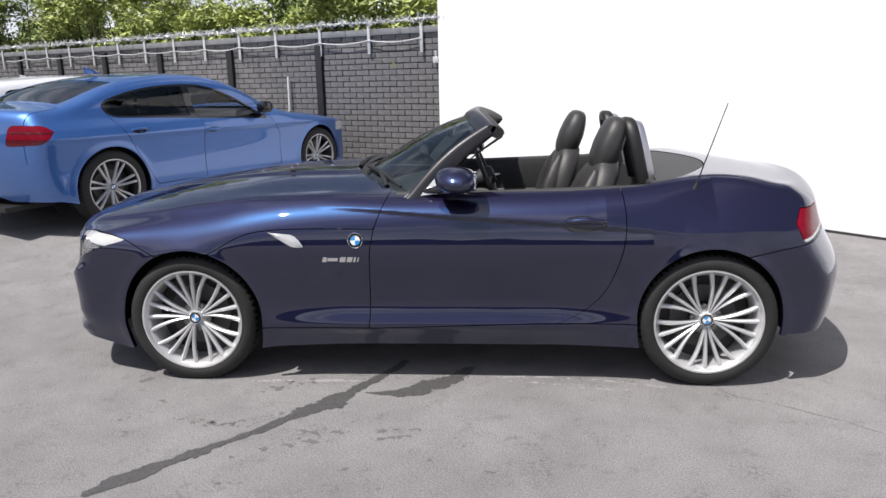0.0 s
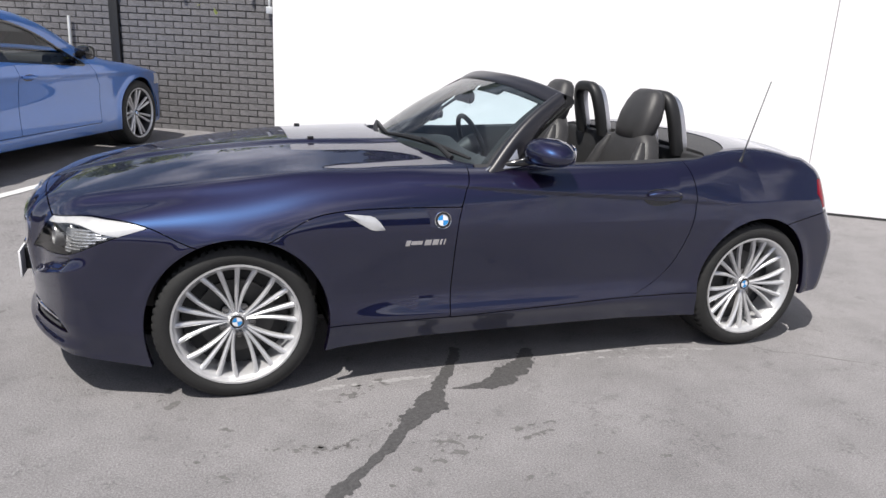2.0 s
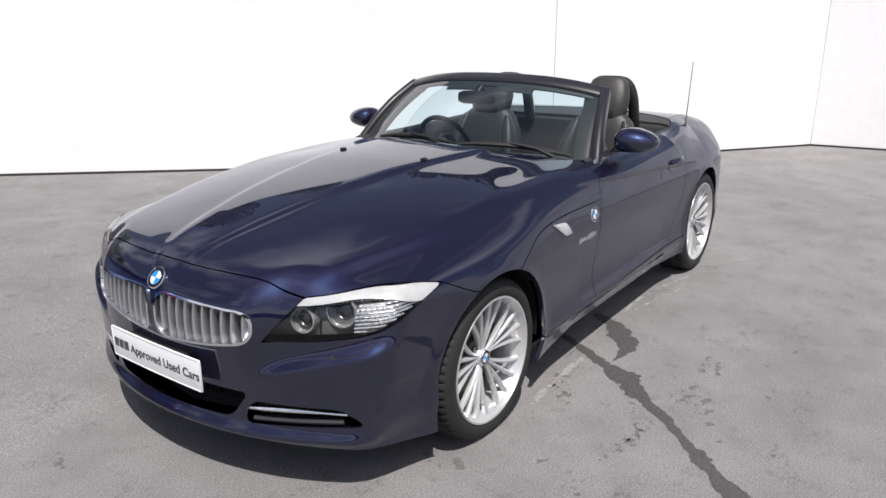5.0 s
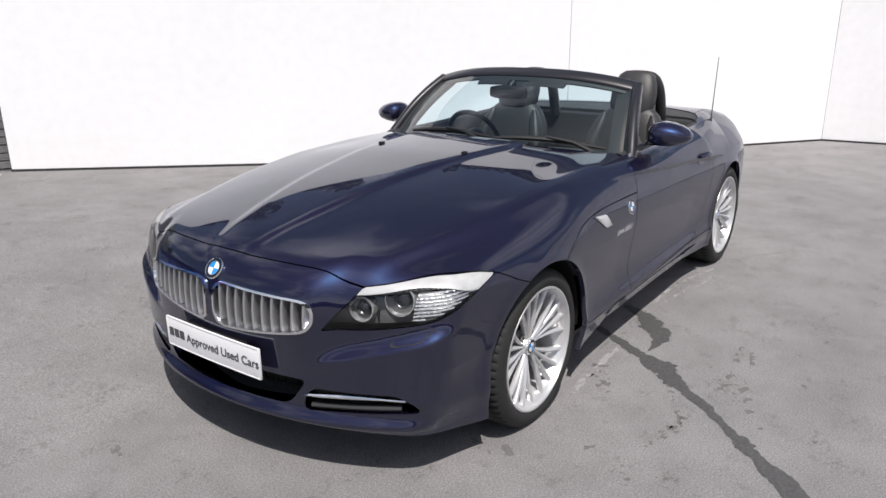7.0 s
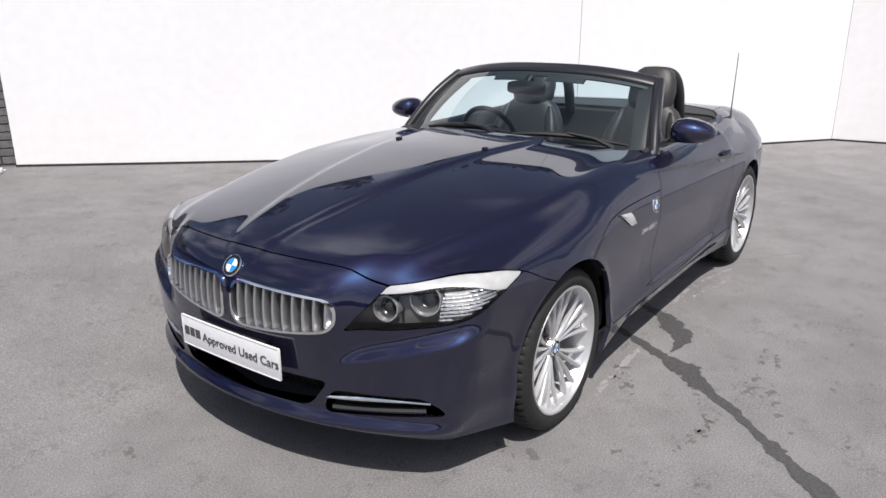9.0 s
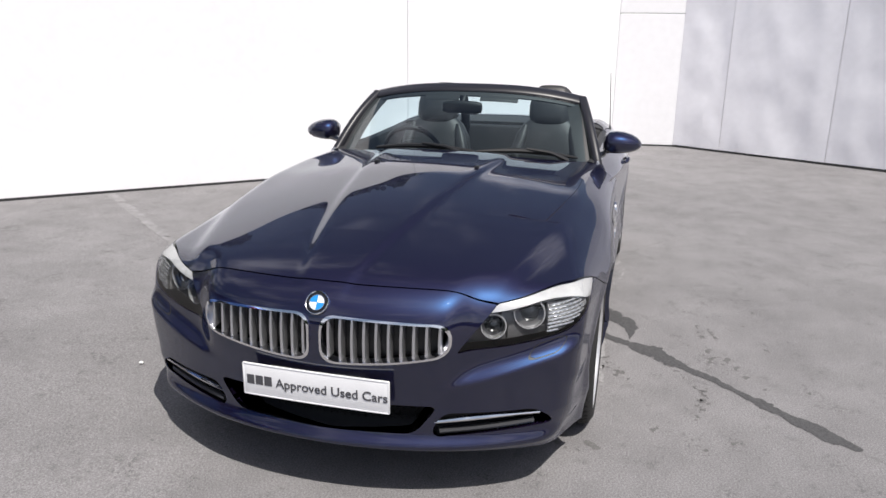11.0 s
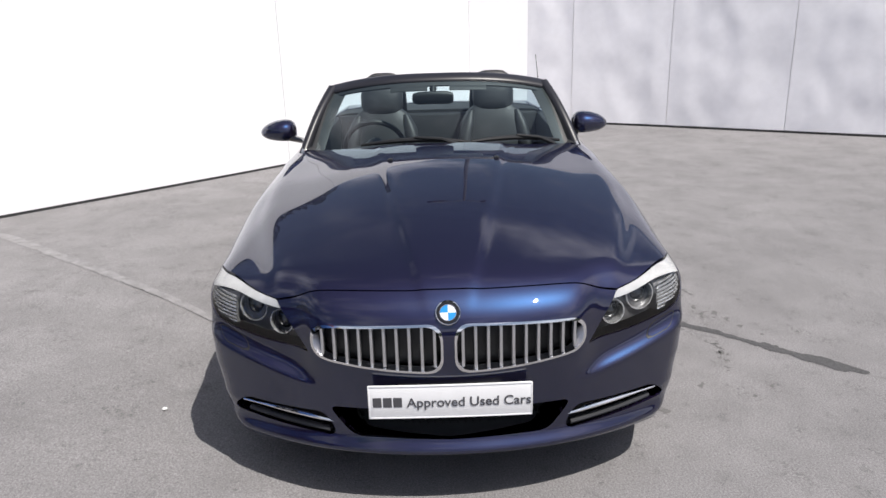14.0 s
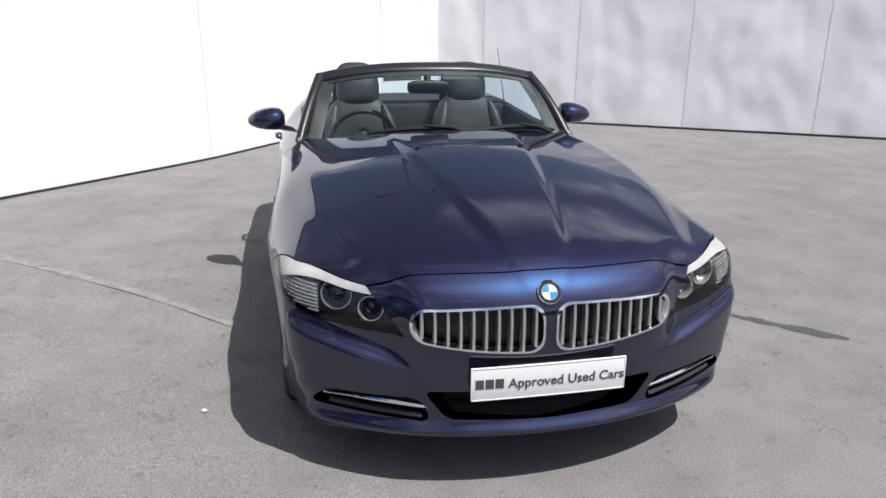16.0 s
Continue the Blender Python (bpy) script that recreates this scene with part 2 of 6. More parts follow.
def tube(bm, points, radius, seg=8, caps=True, flat=1.0):
    """A round bar along points; radius may be a number or one for each point."""
    pts = [Vector(p) for p in points]
    rr = radius if hasattr(radius, "__len__") else [radius] * len(pts)
    up = Vector((0, 0, 1))
    rings = []
    for i, p in enumerate(pts):
        d = (pts[min(i + 1, len(pts) - 1)] - pts[max(i - 1, 0)]).normalized()
        a = d.cross(up if abs(d.z) < 0.95 else Vector((1, 0, 0))).normalized()
        b = a.cross(d)
        rings.append([bm.verts.new(p + rr[i] * (math.cos(2 * math.pi * k / seg) * a + flat * math.sin(2 * math.pi * k / seg) * b)) for k in range(seg)])
    for a, b in zip(rings, rings[1:]):
        for k in range(seg):
            bm.faces.new((a[k], a[(k + 1) % seg], b[(k + 1) % seg], b[k]))
    if caps:
        bm.faces.new(rings[0][::-1])
        bm.faces.new(rings[-1])
    bmesh.ops.recalc_face_normals(bm, faces=bm.faces)
    return rings


def spline(*pairs):
    """A natural cubic through (x, y) pairs, held flat in slope beyond its ends."""
    xs, ys = np.array(pairs, float).T
    n = len(xs)
    h = np.diff(xs)
    a = np.zeros((n, n))
    b = np.zeros(n)
    a[0, 0] = a[-1, -1] = 1
    for i in range(1, n - 1):
        a[i, i - 1], a[i, i], a[i, i + 1] = h[i - 1], 2 * (h[i - 1] + h[i]), h[i]
        b[i] = 6 * ((ys[i + 1] - ys[i]) / h[i] - (ys[i] - ys[i - 1]) / h[i - 1])
    s = np.linalg.solve(a, b)

    def f(x):
        x = np.asarray(x, float)
        c = np.clip(x, xs[0], xs[-1])
        i = np.clip(np.searchsorted(xs, c) - 1, 0, n - 2)
        d, hi = c - xs[i], h[i]
        k = (ys[i + 1] - ys[i]) / hi - hi * (2 * s[i] + s[i + 1]) / 6
        y = ys[i] + k * d + s[i] / 2 * d**2 + (s[i + 1] - s[i]) / (6 * hi) * d**3
        k0 = (ys[1] - ys[0]) / h[0] - h[0] * (2 * s[0] + s[1]) / 6
        k1 = (ys[-1] - ys[-2]) / h[-1] + h[-1] * (s[-2] + 2 * s[-1]) / 6
        return y + np.where(x < xs[0], k0 * (x - xs[0]), 0) + np.where(x > xs[-1], k1 * (x - xs[-1]), 0)
    return f


def lines(*pairs):
    xs, ys = np.array(pairs, float).T
    return lambda x: np.interp(x, xs, ys)


def smax(a, b, k):
    h = np.maximum(k - np.abs(a - b), 0) / k
    return np.maximum(a, b) + h * h * k / 4


def smin(a, b, k):
    return -smax(-a, -b, k)


def soft_plus(d, w):
    return w * np.logaddexp(0, d / w)


def bell(d, w):
    return np.exp(-(d / w) ** 2)


# ---- surfaces cut into panels ----
class Skin:
    """A polygon skin with a normal at each vertex, which can be cut along the zero of any function of place."""

    def __init__(self, v, n, faces):
        self.v, self.n, self.faces = v, n, faces

    def cut(self, f):
        """Two skins: where f is over 0, and the rest."""
        val = f(*self.v.T)
        keep = val > 0
        flags = keep.tolist()
        v, nn = [], []
        made = {}
        base = len(self.v)
        inside, rest = [], []

        def mid(a, b):
            key = (a, b) if a < b else (b, a)
            if key not in made:
                t = val[key[0]] / (val[key[0]] - val[key[1]])
                t = min(max(t, 1e-4), 1 - 1e-4)
                made[key] = base + len(v)
                v.append(self.v[key[0]] * (1 - t) + self.v[key[1]] * t)
                q = self.n[key[0]] * (1 - t) + self.n[key[1]] * t
                nn.append(q / max(np.linalg.norm(q), 1e-9))
            return made[key]
        for face in self.faces:
            s = [flags[i] for i in face]
            if all(s):
                inside.append(face)
            elif not any(s):
                rest.append(face)
            else:
                pos, neg = [], []
                for i, a in enumerate(face):
                    b = face[(i + 1) % len(face)]
                    (pos if flags[a] else neg).append(a)
                    if flags[a] != flags[b]:
                        c = mid(a, b)
                        pos.append(c)
                        neg.append(c)
                if len(pos) > 2:
                    inside.append(tuple(pos))
                if len(neg) > 2:
                    rest.append(tuple(neg))
        allv = np.vstack([self.v, np.array(v).reshape(-1, 3)])
        alln = np.vstack([self.n, np.array(nn).reshape(-1, 3)])
        return Skin(allv, alln, inside)._tidy(), Skin(allv, alln, rest)._tidy()

    def _tidy(self):
        used = sorted({i for f in self.faces for i in f})
        back = {i: k for k, i in enumerate(used)}
        return Skin(self.v[used], self.n[used], [tuple(back[i] for i in f) for f in self.faces])

    def moved(self, d):
        return Skin(self.v + self.n * d, self.n, self.faces)

    def rim(self):
        count = {}
        for f in self.faces:
            for i, a in enumerate(f):
                b = f[(i + 1) % len(f)]
                if (b, a) in count:
                    del count[(b, a)]
                else:
                    count[(a, b)] = 1
        return list(count)

    def put(self, name, material, parent, label="", lip=0.02, lip_material=None):
        """Links the skin as a panel; its rim is turned inwards by lip."""
        v, n, faces = self.v, self.n, list(self.faces)
        if lip:
            rim = self.rim()
            ids = sorted({i for e in rim for i in e})
            outer = {i: len(v) + k for k, i in enumerate(ids)}
            inner = {i: len(v) + len(ids) + k for k, i in enumerate(ids)}
            tang = {i: np.zeros(3) for i in ids}
            for a, b in rim:
                d = v[b] - v[a]
                tang[a] = tang[a] + d
                tang[b] = tang[b] + d
            out = np.array([np.cross(tang[i], n[i]) for i in ids])
            out /= np.maximum(np.linalg.norm(out, axis=1, keepdims=True), 1e-9)
            v = np.vstack([v, v[ids], v[ids] - n[ids] * lip])
            n = np.vstack([n, out, out])
            faces += [(outer[b], outer[a], inner[a], inner[b]) for a, b in rim]
        return raw(name, v, faces, material, parent, label, normals=n)


# ---- the roadster's shape: nose to -x, its left side to -y, front axle at x = 0 ----
BASE, AXLE_Z = 2.49, 0.316
top_mid = spline((-0.9, 0.665), (-0.82, 0.720), (-0.72, 0.770), (-0.55, 0.815), (-0.3, 0.868), (-0.1, 0.901), (0.1, 0.927), (0.3, 0.951), (0.5, 0.966), (0.7, 0.975), (0.9, 0.974), (1.2, 0.958), (2.0, 0.955), (2.3, 0.970), (2.55, 0.982), (2.8, 0.974), (3.05, 0.932), (3.2, 0.898), (3.4, 0.84))
top_drop = spline((-0.9, 0.055), (-0.82, 0.068), (-0.72, 0.086), (-0.55, 0.091), (-0.3, 0.100), (-0.1, 0.098), (0.1, 0.096), (0.3, 0.096), (0.5, 0.094), (0.7, 0.089), (0.9, 0.077), (1.2, 0.050), (1.4, 0.034), (2.0, 0.024), (2.3, 0.006), (2.55, 0.0), (2.7, 0.02), (2.85, 0.06), (3.0, 0.105), (3.2, 0.15), (3.4, 0.17))
wide = spline((-0.9, 0.79), (-0.6, 0.838), (-0.33, 0.866), (0.0, 0.904), (0.4, 0.897), (0.9, 0.886), (1.5, 0.886), (2.0, 0.892), (2.45, 0.897), (2.8, 0.876), (3.0, 0.845), (3.1, 0.823), (3.4, 0.74))
side_low = spline((0.10, -0.10), (0.18, -0.056), (0.24, -0.027), (0.283, -0.005), (0.30, -0.003), (0.34, -0.012), (0.39, -0.024), (0.45, -0.022), (0.55, -0.010), (0.65, 0.0), (0.72, -0.006), (0.80, -0.023), (0.86, -0.040), (0.95, -0.085))
shoulder = spline((0.5, 0.876), (0.93, 0.855), (1.3, 0.826), (1.55, 0.810), (1.81, 0.791), (2.07, 0.771), (2.4, 0.75))
tail_lean = spline((0.15, -0.085), (0.19, -0.062), (0.286, -0.025), (0.42, 0.0), (0.53, 0.0), (0.60, -0.028), (0.69, -0.078), (0.84, -0.130), (0.90, -0.150), (1.0, -0.19))
front_rake = spline((0.10, 0.08), (0.17, 0.012), (0.205, -0.008), (0.226, -0.018), (0.243, -0.008), (0.262, 0.006), (0.29, 0.011), (0.40, 0.010), (0.52, 0.0), (0.64, 0.004), (0.70, 0.026), (0.76, 0.068), (0.9, 0.22))


def body_gap(x, y, z):
    """Below 0 inside the body, over 0 outside."""
    a = np.abs(y)
    edge = 0.765 - 0.32 * soft_plus(-0.08 - x, 0.12)
    crest = (0.026 / (1 + np.exp((a - edge) / 0.016)) - 0.014 + 0.012 * (a / 0.8) ** 2) / (1 + np.exp((-0.66 - x) / 0.05)) / (1 + np.exp((x - 0.35) / 0.10))
    crest = crest + 0.013 / (1 + np.exp((0.20 - x) / 0.10)) * bell(a - edge, 0.10) / (1 + np.exp((x - 0.80) / 0.07))
    ridge = 0.058 + 0.222 * np.clip((x + 0.85) / 1.2, 0.0, 1.25) ** 0.8
    bulge = 0.012 / (1 + np.exp((a - ridge) / 0.009)) * np.clip((x + 0.95) / 0.5, 0, 1) / (1 + np.exp((x - 1.0) / 0.08))
    lip = 0.013 * bell(x + 0.50 * a**2 - 3.10, 0.055)
    top = z - (top_mid(x) - top_drop(x) * (a / 0.8) ** 2 + crest + bulge + lip)
    flare_f = 0.007 * bell(np.hypot(x, z - AXLE_Z) - 0.35, 0.035) * (z > 0.15)
    flare_r = 0.008 * bell(np.hypot(x - BASE, z - AXLE_Z) - 0.34, 0.035) * (z > 0.15)
    mid = np.clip((x - 0.35) / 0.4, 0, 1) * np.clip((2.2 - x) / 0.4, 0, 1)
    low = side_low(z)
    low = np.where(z < 0.65, low * (0.35 + 0.65 * mid), low)
    dz = z - (0.286 + 0.012 * (x - 0.9))
    skirt = 0.0065 * np.where(dz > 0, bell(dz, 0.034), bell(dz, 0.022)) * np.sin(math.pi / 2 * np.clip((x - 0.36) / 0.65, 0, 1)) * np.sin(math.pi / 2 * np.clip((2.02 - x) / 0.7, 0, 1))
    dz = z - shoulder(x)
    tuck = np.clip((dz + 0.020) / 0.020, 0, 1)
    along_door = np.clip((x - 0.62) / 0.35, 0, 1) * np.clip((2.35 - x) / 0.45, 0, 1)
    crease = 0.017 * np.where(dz > 0, bell(dz, 0.070), tuck * tuck * (3 - 2 * tuck)) * along_door
    haunch = 0.44 * np.maximum(z - 0.75, 0) * np.clip((x - 2.0) / 0.5, 0, 1)
    chin = 0.050 * np.clip((0.44 - z) / 0.24, 0, 1) * np.clip((-0.30 - x) / 0.25, 0, 1)
    side = a - (wide(x) + low + flare_f + flare_r + skirt + crease - chin - haunch)
    step_z = 0.440 + 0.285 * (a - 0.436) + 0.10 * np.maximum(a - 0.78, 0)
    shelf = 0.046 * np.tanh(soft_plus(z - step_z, 0.005) / 0.034) / (1 + np.exp(-(a - 0.465) / 0.022))
    nose = -0.842 + 0.28 * a**2 + 0.12 * a**4 + front_rake(z) + shelf + 0.06 * np.clip((0.33 - z) / 0.12, 0, 1) * a**2 - x
    tail = x - (3.282 - 0.31 * a**2 - 0.11 * a**4 + tail_lean(z))
    g = smax(top, side, 0.060 + 0.060 / (1 + np.exp((-0.30 - x) / 0.07)) + 0.055 * bell(x - 0.02, 0.26) - 0.078 / (1 + np.exp((2.3 - x) / 0.09)))
    return smax(smax(g, nose, 0.06), tail, 0.045)


def skin_along(centre, way, gap=None):
    """Points where rays from centre along way leave the body, and the normals there."""
    gap = gap or body_gap
    lo, hi = np.zeros(len(way)), np.full(len(way), 1.7)
    for _ in range(34):
        m = (lo + hi) / 2
        p = centre + way * m[:, None]
        out = gap(*p.T) > 0
        hi, lo = np.where(out, m, hi), np.where(out, lo, m)
    p = centre + way * lo[:, None]
    e = 2e-3
    n = np.stack([gap(*(p + d).T) - gap(*(p - d).T) for d in e * np.eye(3)], 1)
    return p, n / np.linalg.norm(n, axis=1, keepdims=True)


def body_skin(x0=-0.22, x1=2.92, zc=0.42, count=252, step=1.0, gap=None):
    ring_at = np.concatenate([np.arange(0, 52, step), np.arange(52, 112, 0.5 * step), np.arange(112, 116.01, step)])
    th = np.radians(np.concatenate([-ring_at[:0:-1], ring_at]))
    xs = np.linspace(x0, x1, count)
    c, w = [], []
    for x in xs:
        for t in th:
            c.append((x, 0, zc))
            w.append((0, math.sin(t), math.cos(t)))
    faces = []
    n = len(th)
    for i in range(len(xs) - 1):
        for j in range(n - 1):
            faces.append((i * n + j, i * n + j + 1, (i + 1) * n + j + 1, (i + 1) * n + j))
    half = np.radians(ring_at)
    for sign, x in ((-1, x0), (1, x1)):
        start = len(c)
        ph = np.radians(np.arange(0, 180.01, step))
        for p in ph:
            for t in half:
                c.append((x, 0, zc))
                w.append((sign * math.sin(p) * math.sin(t), -math.cos(p) * math.sin(t), math.cos(t)))
        k = len(half)
        for i in range(len(ph) - 1):
            for j in range(k - 1):
                q = (start + i * k + j, start + (i + 1) * k + j, start + (i + 1) * k + j + 1, start + i * k + j + 1)
                q = q if sign < 0 else q[::-1]
                faces.append(q if j else (q[0], q[2], q[3]) if sign < 0 else (q[3], q[1], q[0]))
    v, nn = skin_along(np.array(c), np.array(w), gap)
    a = np.array([f[:3] for f in faces])
    flip = (np.cross(v[a[:, 1]] - v[a[:, 0]], v[a[:, 2]] - v[a[:, 0]]) * nn[a[:, 0]]).sum(1) < 0
    faces = [f[::-1] if s else f for f, s in zip(faces, flip.tolist())]
    return Skin(v, nn, faces)


# ---- ground and walls ----
def ground_z(x, y):
    """The yard is level under the roadster and climbs towards the brick wall."""
    t = np.maximum(y - 0.7, 0)
    return 0.25 * t * t / (t * t + 0.6) * np.clip((5.5 - x) / 5.5, 0, 1)


def build_ground():
    fine = np.concatenate([-np.geomspace(900, 12.5, 14), np.arange(-12, 14.01, 0.5), np.geomspace(13.4, 900, 14)])
    n = len(fine)
    xx, yy = np.meshgrid(fine, fine, indexing="ij")
    zz = np.where((np.abs(xx) < 15) & (np.abs(yy) < 15), ground_z(xx, np.minimum(yy, 8)), ground_z(np.clip(xx, -14, 14), np.clip(yy, -14, 8)))
    v = np.stack([xx.ravel(), yy.ravel(), zz.ravel()], 1)
    f = [(i * n + j, (i + 1) * n + j, (i + 1) * n + j + 1, i * n + j + 1) for i in range(n - 1) for j in range(n - 1)]
    return tagged(raw("ground", v, f, CONCRETE), "pale grey weathered concrete yard, dry and gritty", "ground", kind="structure")


build_ground()


def upright_panel(name, p, q, z0, z1, thick, material, label, parent=None, bevel=0.004):
    """A wall panel from p to q in plan, thick behind its face."""
    d = Vector((q[0] - p[0], q[1] - p[1], 0))
    length = d.length
    bm = bmesh.new()
    box(bm, 0, length, 0, thick, z0, z1, bevel)
    ob = part(name, bm, material, parent, label, smooth=False)
    ob.matrix_world = pose(p[0], p[1], 0, 0, 0, math.degrees(math.atan2(d.y, d.x)))
    return ob


WALL_A, WALL_B, WALL_C = Vector((0.76, 5.2, 0)), Vector((8.42, -0.52, 0)), Vector((8.52, -1.42, 0))
WALL_D = WALL_C + Vector((-0.5, -0.866, 0)) * 9.5
wall_white = thing("wall_east", "tall white painted panel wall standing in full sun", "wall", kind="structure")
along = (WALL_B - WALL_A).normalized()
total = (WALL_B - WALL_A).length
joints = [0, 5.8, total]
for a, b in zip(joints, joints[1:]):
    pa, pb = WALL_A + along * (a + 0.003), WALL_A + along * (b - 0.003)
    upright_panel("panel", pa, pb, 0.02, 3.2, 0.12, WHITE_WALL, "", wall_white)
upright_panel("panel", WALL_B, WALL_C, 0.02, 1.9, 0.12, WHITE_WALL, "", wall_white)
upright_panel("panel", WALL_B, WALL_C, 1.908, 3.2, 0.12, WHITE_WALL, "", wall_white)
SHEET = mat("creased_white_sheeting", (0.90, 0.89, 0.93), 0.5, vary=0.03, scale=0.8, bump=0.0)
wall_sheet = thing("wall_south", "white sheeted wall with soft creases, turned from the sun", "wall", kind="structure")


def sheet(p, q, z1, seed):
    """One length of loose sheeting with shallow folds."""
    d = q - p
    n, k = int(d.length / 0.04), int(z1 / 0.05)
    w = Vector((-d.y, d.x, 0)).normalized()
    v = []
    for i in range(n + 1):
        for j in range(k + 1):
            c = p + d * (i / n) + Vector((0, 0, 0.03 + z1 * j / k))
            q1 = Vector((c.x * 0.9 + c.y * 0.7, seed * 5.1, c.z * 0.75))
            s = 0.03 * noise.noise(q1 * 1.6) + 0.012 * noise.noise(q1 * 4.0 + Vector((3, 1, 0)))
            s *= min(1, 6 * i / n, 6 * (n - i) / n)
            v.append(c - w * s)
    f = [(i * (k + 1) + j, (i + 1) * (k + 1) + j, (i + 1) * (k + 1) + j + 1, i * (k + 1) + j + 1) for i in range(n) for j in range(k)]
    return raw("sheet", v, f, SHEET, wall_sheet)


run = (WALL_D - WALL_C).normalized()
for i, (a, b) in enumerate(((0, 0.72), (0.725, 2.15), (2.155, 3.7), (3.705, 5.4), (5.405, 7.4), (7.405, 9.5))):
    sheet(WALL_C + run * a, WALL_C + run * b, 3.1, i)
upright_panel("backing", WALL_C + Vector((0.12, 0, 0)), WALL_D + Vector((0.12, 0, 0)), 0.0, 3.1, 0.12, WHITE_WALL, "", wall_sheet)
DARK_GAP = mat("dark_base_strip", (0.03, 0.03, 0.032), 0.8, vary=0.2, scale=9)
for nm, p, q in (("trim_1", WALL_A, WALL_B), ("trim_2", WALL_B, WALL_C), ("trim_3", WALL_C, WALL_D)):
    d = (q - p).normalized()
    bm = bmesh.new()
    n = int((q - p).length / 0.25) + 1
    pts = [p + (q - p) * (i / n) for i in range(n + 1)]
    w = Vector((d.y, -d.x, 0))
    for a, b in zip(pts, pts[1:]):
        za, zb = float(ground_z(a.x, a.y)), float(ground_z(b.x, b.y))
        f = []
        for o, h in ((0.012, 0), (0.012, 0.022), (-0.05, 0.022), (-0.05, 0)):
            f.append((bm.verts.new(a + w * o + Vector((0, 0, za + h))), bm.verts.new(b + w * o + Vector((0, 0, zb + h)))))
        for i in range(4):
            bm.faces.new((f[i][0], f[i][1], f[(i + 1) % 4][1], f[(i + 1) % 4][0]))
    tagged(part(nm, bm, DARK_GAP, smooth=False), "thin dark strip along the foot of the white wall", "trim", kind="structure")


# ---- the roadster ----
roadster = thing("roadster_car", "deep blue open-top roadster with silver wheels parked on concrete", "car")


def part_line(skin, f, gap=0.0022):
    a, r = skin.cut(lambda x, y, z: f(x, y, z) - gap)
    b, _ = r.cut(lambda x, y, z: -f(x, y, z) - gap)
    return a, b


def head_u(x, a):
    return a + 0.6 * (x + 0.860)


lamp_low = spline((0.505, 0.558), (0.54, 0.561), (0.68, 0.569), (0.83, 0.586), (0.95, 0.606), (1.03, 0.632), (1.10, 0.668), (1.19, 0.712))
lamp_top = spline((0.60, 0.700), (0.715, 0.712), (0.80, 0.722), (0.89, 0.735), (0.97, 0.742), (1.05, 0.741), (1.11, 0.735), (1.19, 0.714))
brow_low = spline((0.60, 0.680), (0.71, 0.687), (0.81, 0.700), (0.87, 0.709), (0.95, 0.714), (1.04, 0.706), (1.1, 0.690), (1.19, 0.672))


def lamp_high(u):
    return np.minimum(lamp_top(u), 0.554 + 0.88 * (u - 0.515))


bonnet_side = spline((-0.8, 0.66), (-0.61, 0.685), (-0.47, 0.702), (-0.316, 0.718), (-0.2, 0.665), (0.0, 0.62), (0.16, 0.668), (0.28, 0.733), (0.38, 0.757), (0.6, 0.768), (0.95, 0.764))
door_front = spline((0.2, 0.885), (0.5, 0.898), (0.76, 0.924), (0.92, 0.99))
door_rear = spline((0.28, 1.70), (0.33, 1.83), (0.40, 1.945), (0.52, 2.03), (0.73, 2.088), (0.95, 2.075))
bottom = lines((-0.9, 0.222), (-0.78, 0.214), (-0.66, 0.200), (-0.5, 0.174), (-0.35, 0.152), (0.3, 0.168), (0.42, 0.18), (2.15, 0.19), (2.3, 0.2), (2.8, 0.255), (3.4, 0.29))


def in_lamp(x, y, z):
    a = np.abs(y)
    u = head_u(x, a)
    return np.minimum(np.minimum(z - lamp_low(u), lamp_high(u) - z), np.minimum(u - 0.512, 1.186 - u)) - 3 * np.maximum(x + 0.25, 0)


def in_kidney(x, y, z):
    a = np.abs(y)
    t = (a - 0.02) / 0.42
    f = smin(0.674 - 0.012 * t - z, z - (0.511 + 0.046 * np.clip(t, 0, 1) ** 2.0), 0.045)
    f = smin(f, smin(a - 0.018, 0.445 - a, 0.02), 0.055)
    return np.where(x < -0.6, f, -1)


def in_mouth(x, y, z):
    a = np.abs(y)
    f = smin(np.minimum(z - (0.262 + 0.02 * a), 0.372 - z), 0.405 - 0.75 * (0.37 - z) - a, 0.03)
    return np.where(x < -0.6, f, -1)


def in_fog(x, y, z):
    a = np.abs(y)
    t = np.clip((a - 0.40) / 0.36, 0, 1)
    f = np.minimum(z - (0.260 + 0.024 * t), 0.347 + 0.006 * t - z)
    f = smin(f, smin(a - (0.385 + 0.45 * (z - 0.28)), 0.780 - a - 0.9 * (z - 0.285), 0.03), 0.04)
    return np.where(x < -0.4, f, -1)


def cockpit(x, y, z):
    a = np.abs(y)
    f = smin(x - (0.715 + 0.60 * a**2), 2.30 - 0.1 * a**2 - x, 0.12)
    return np.where(z > 0.7, smin(f, 0.742 - a, 0.10), -1)


def deck(x, y, z):
    a = np.abs(y)
    return np.where(z > 0.7, smin(2.62 - 0.55 * a**2 - x, smin(0.715 - a, x - 1.9, 0.1), 0.12), -1)


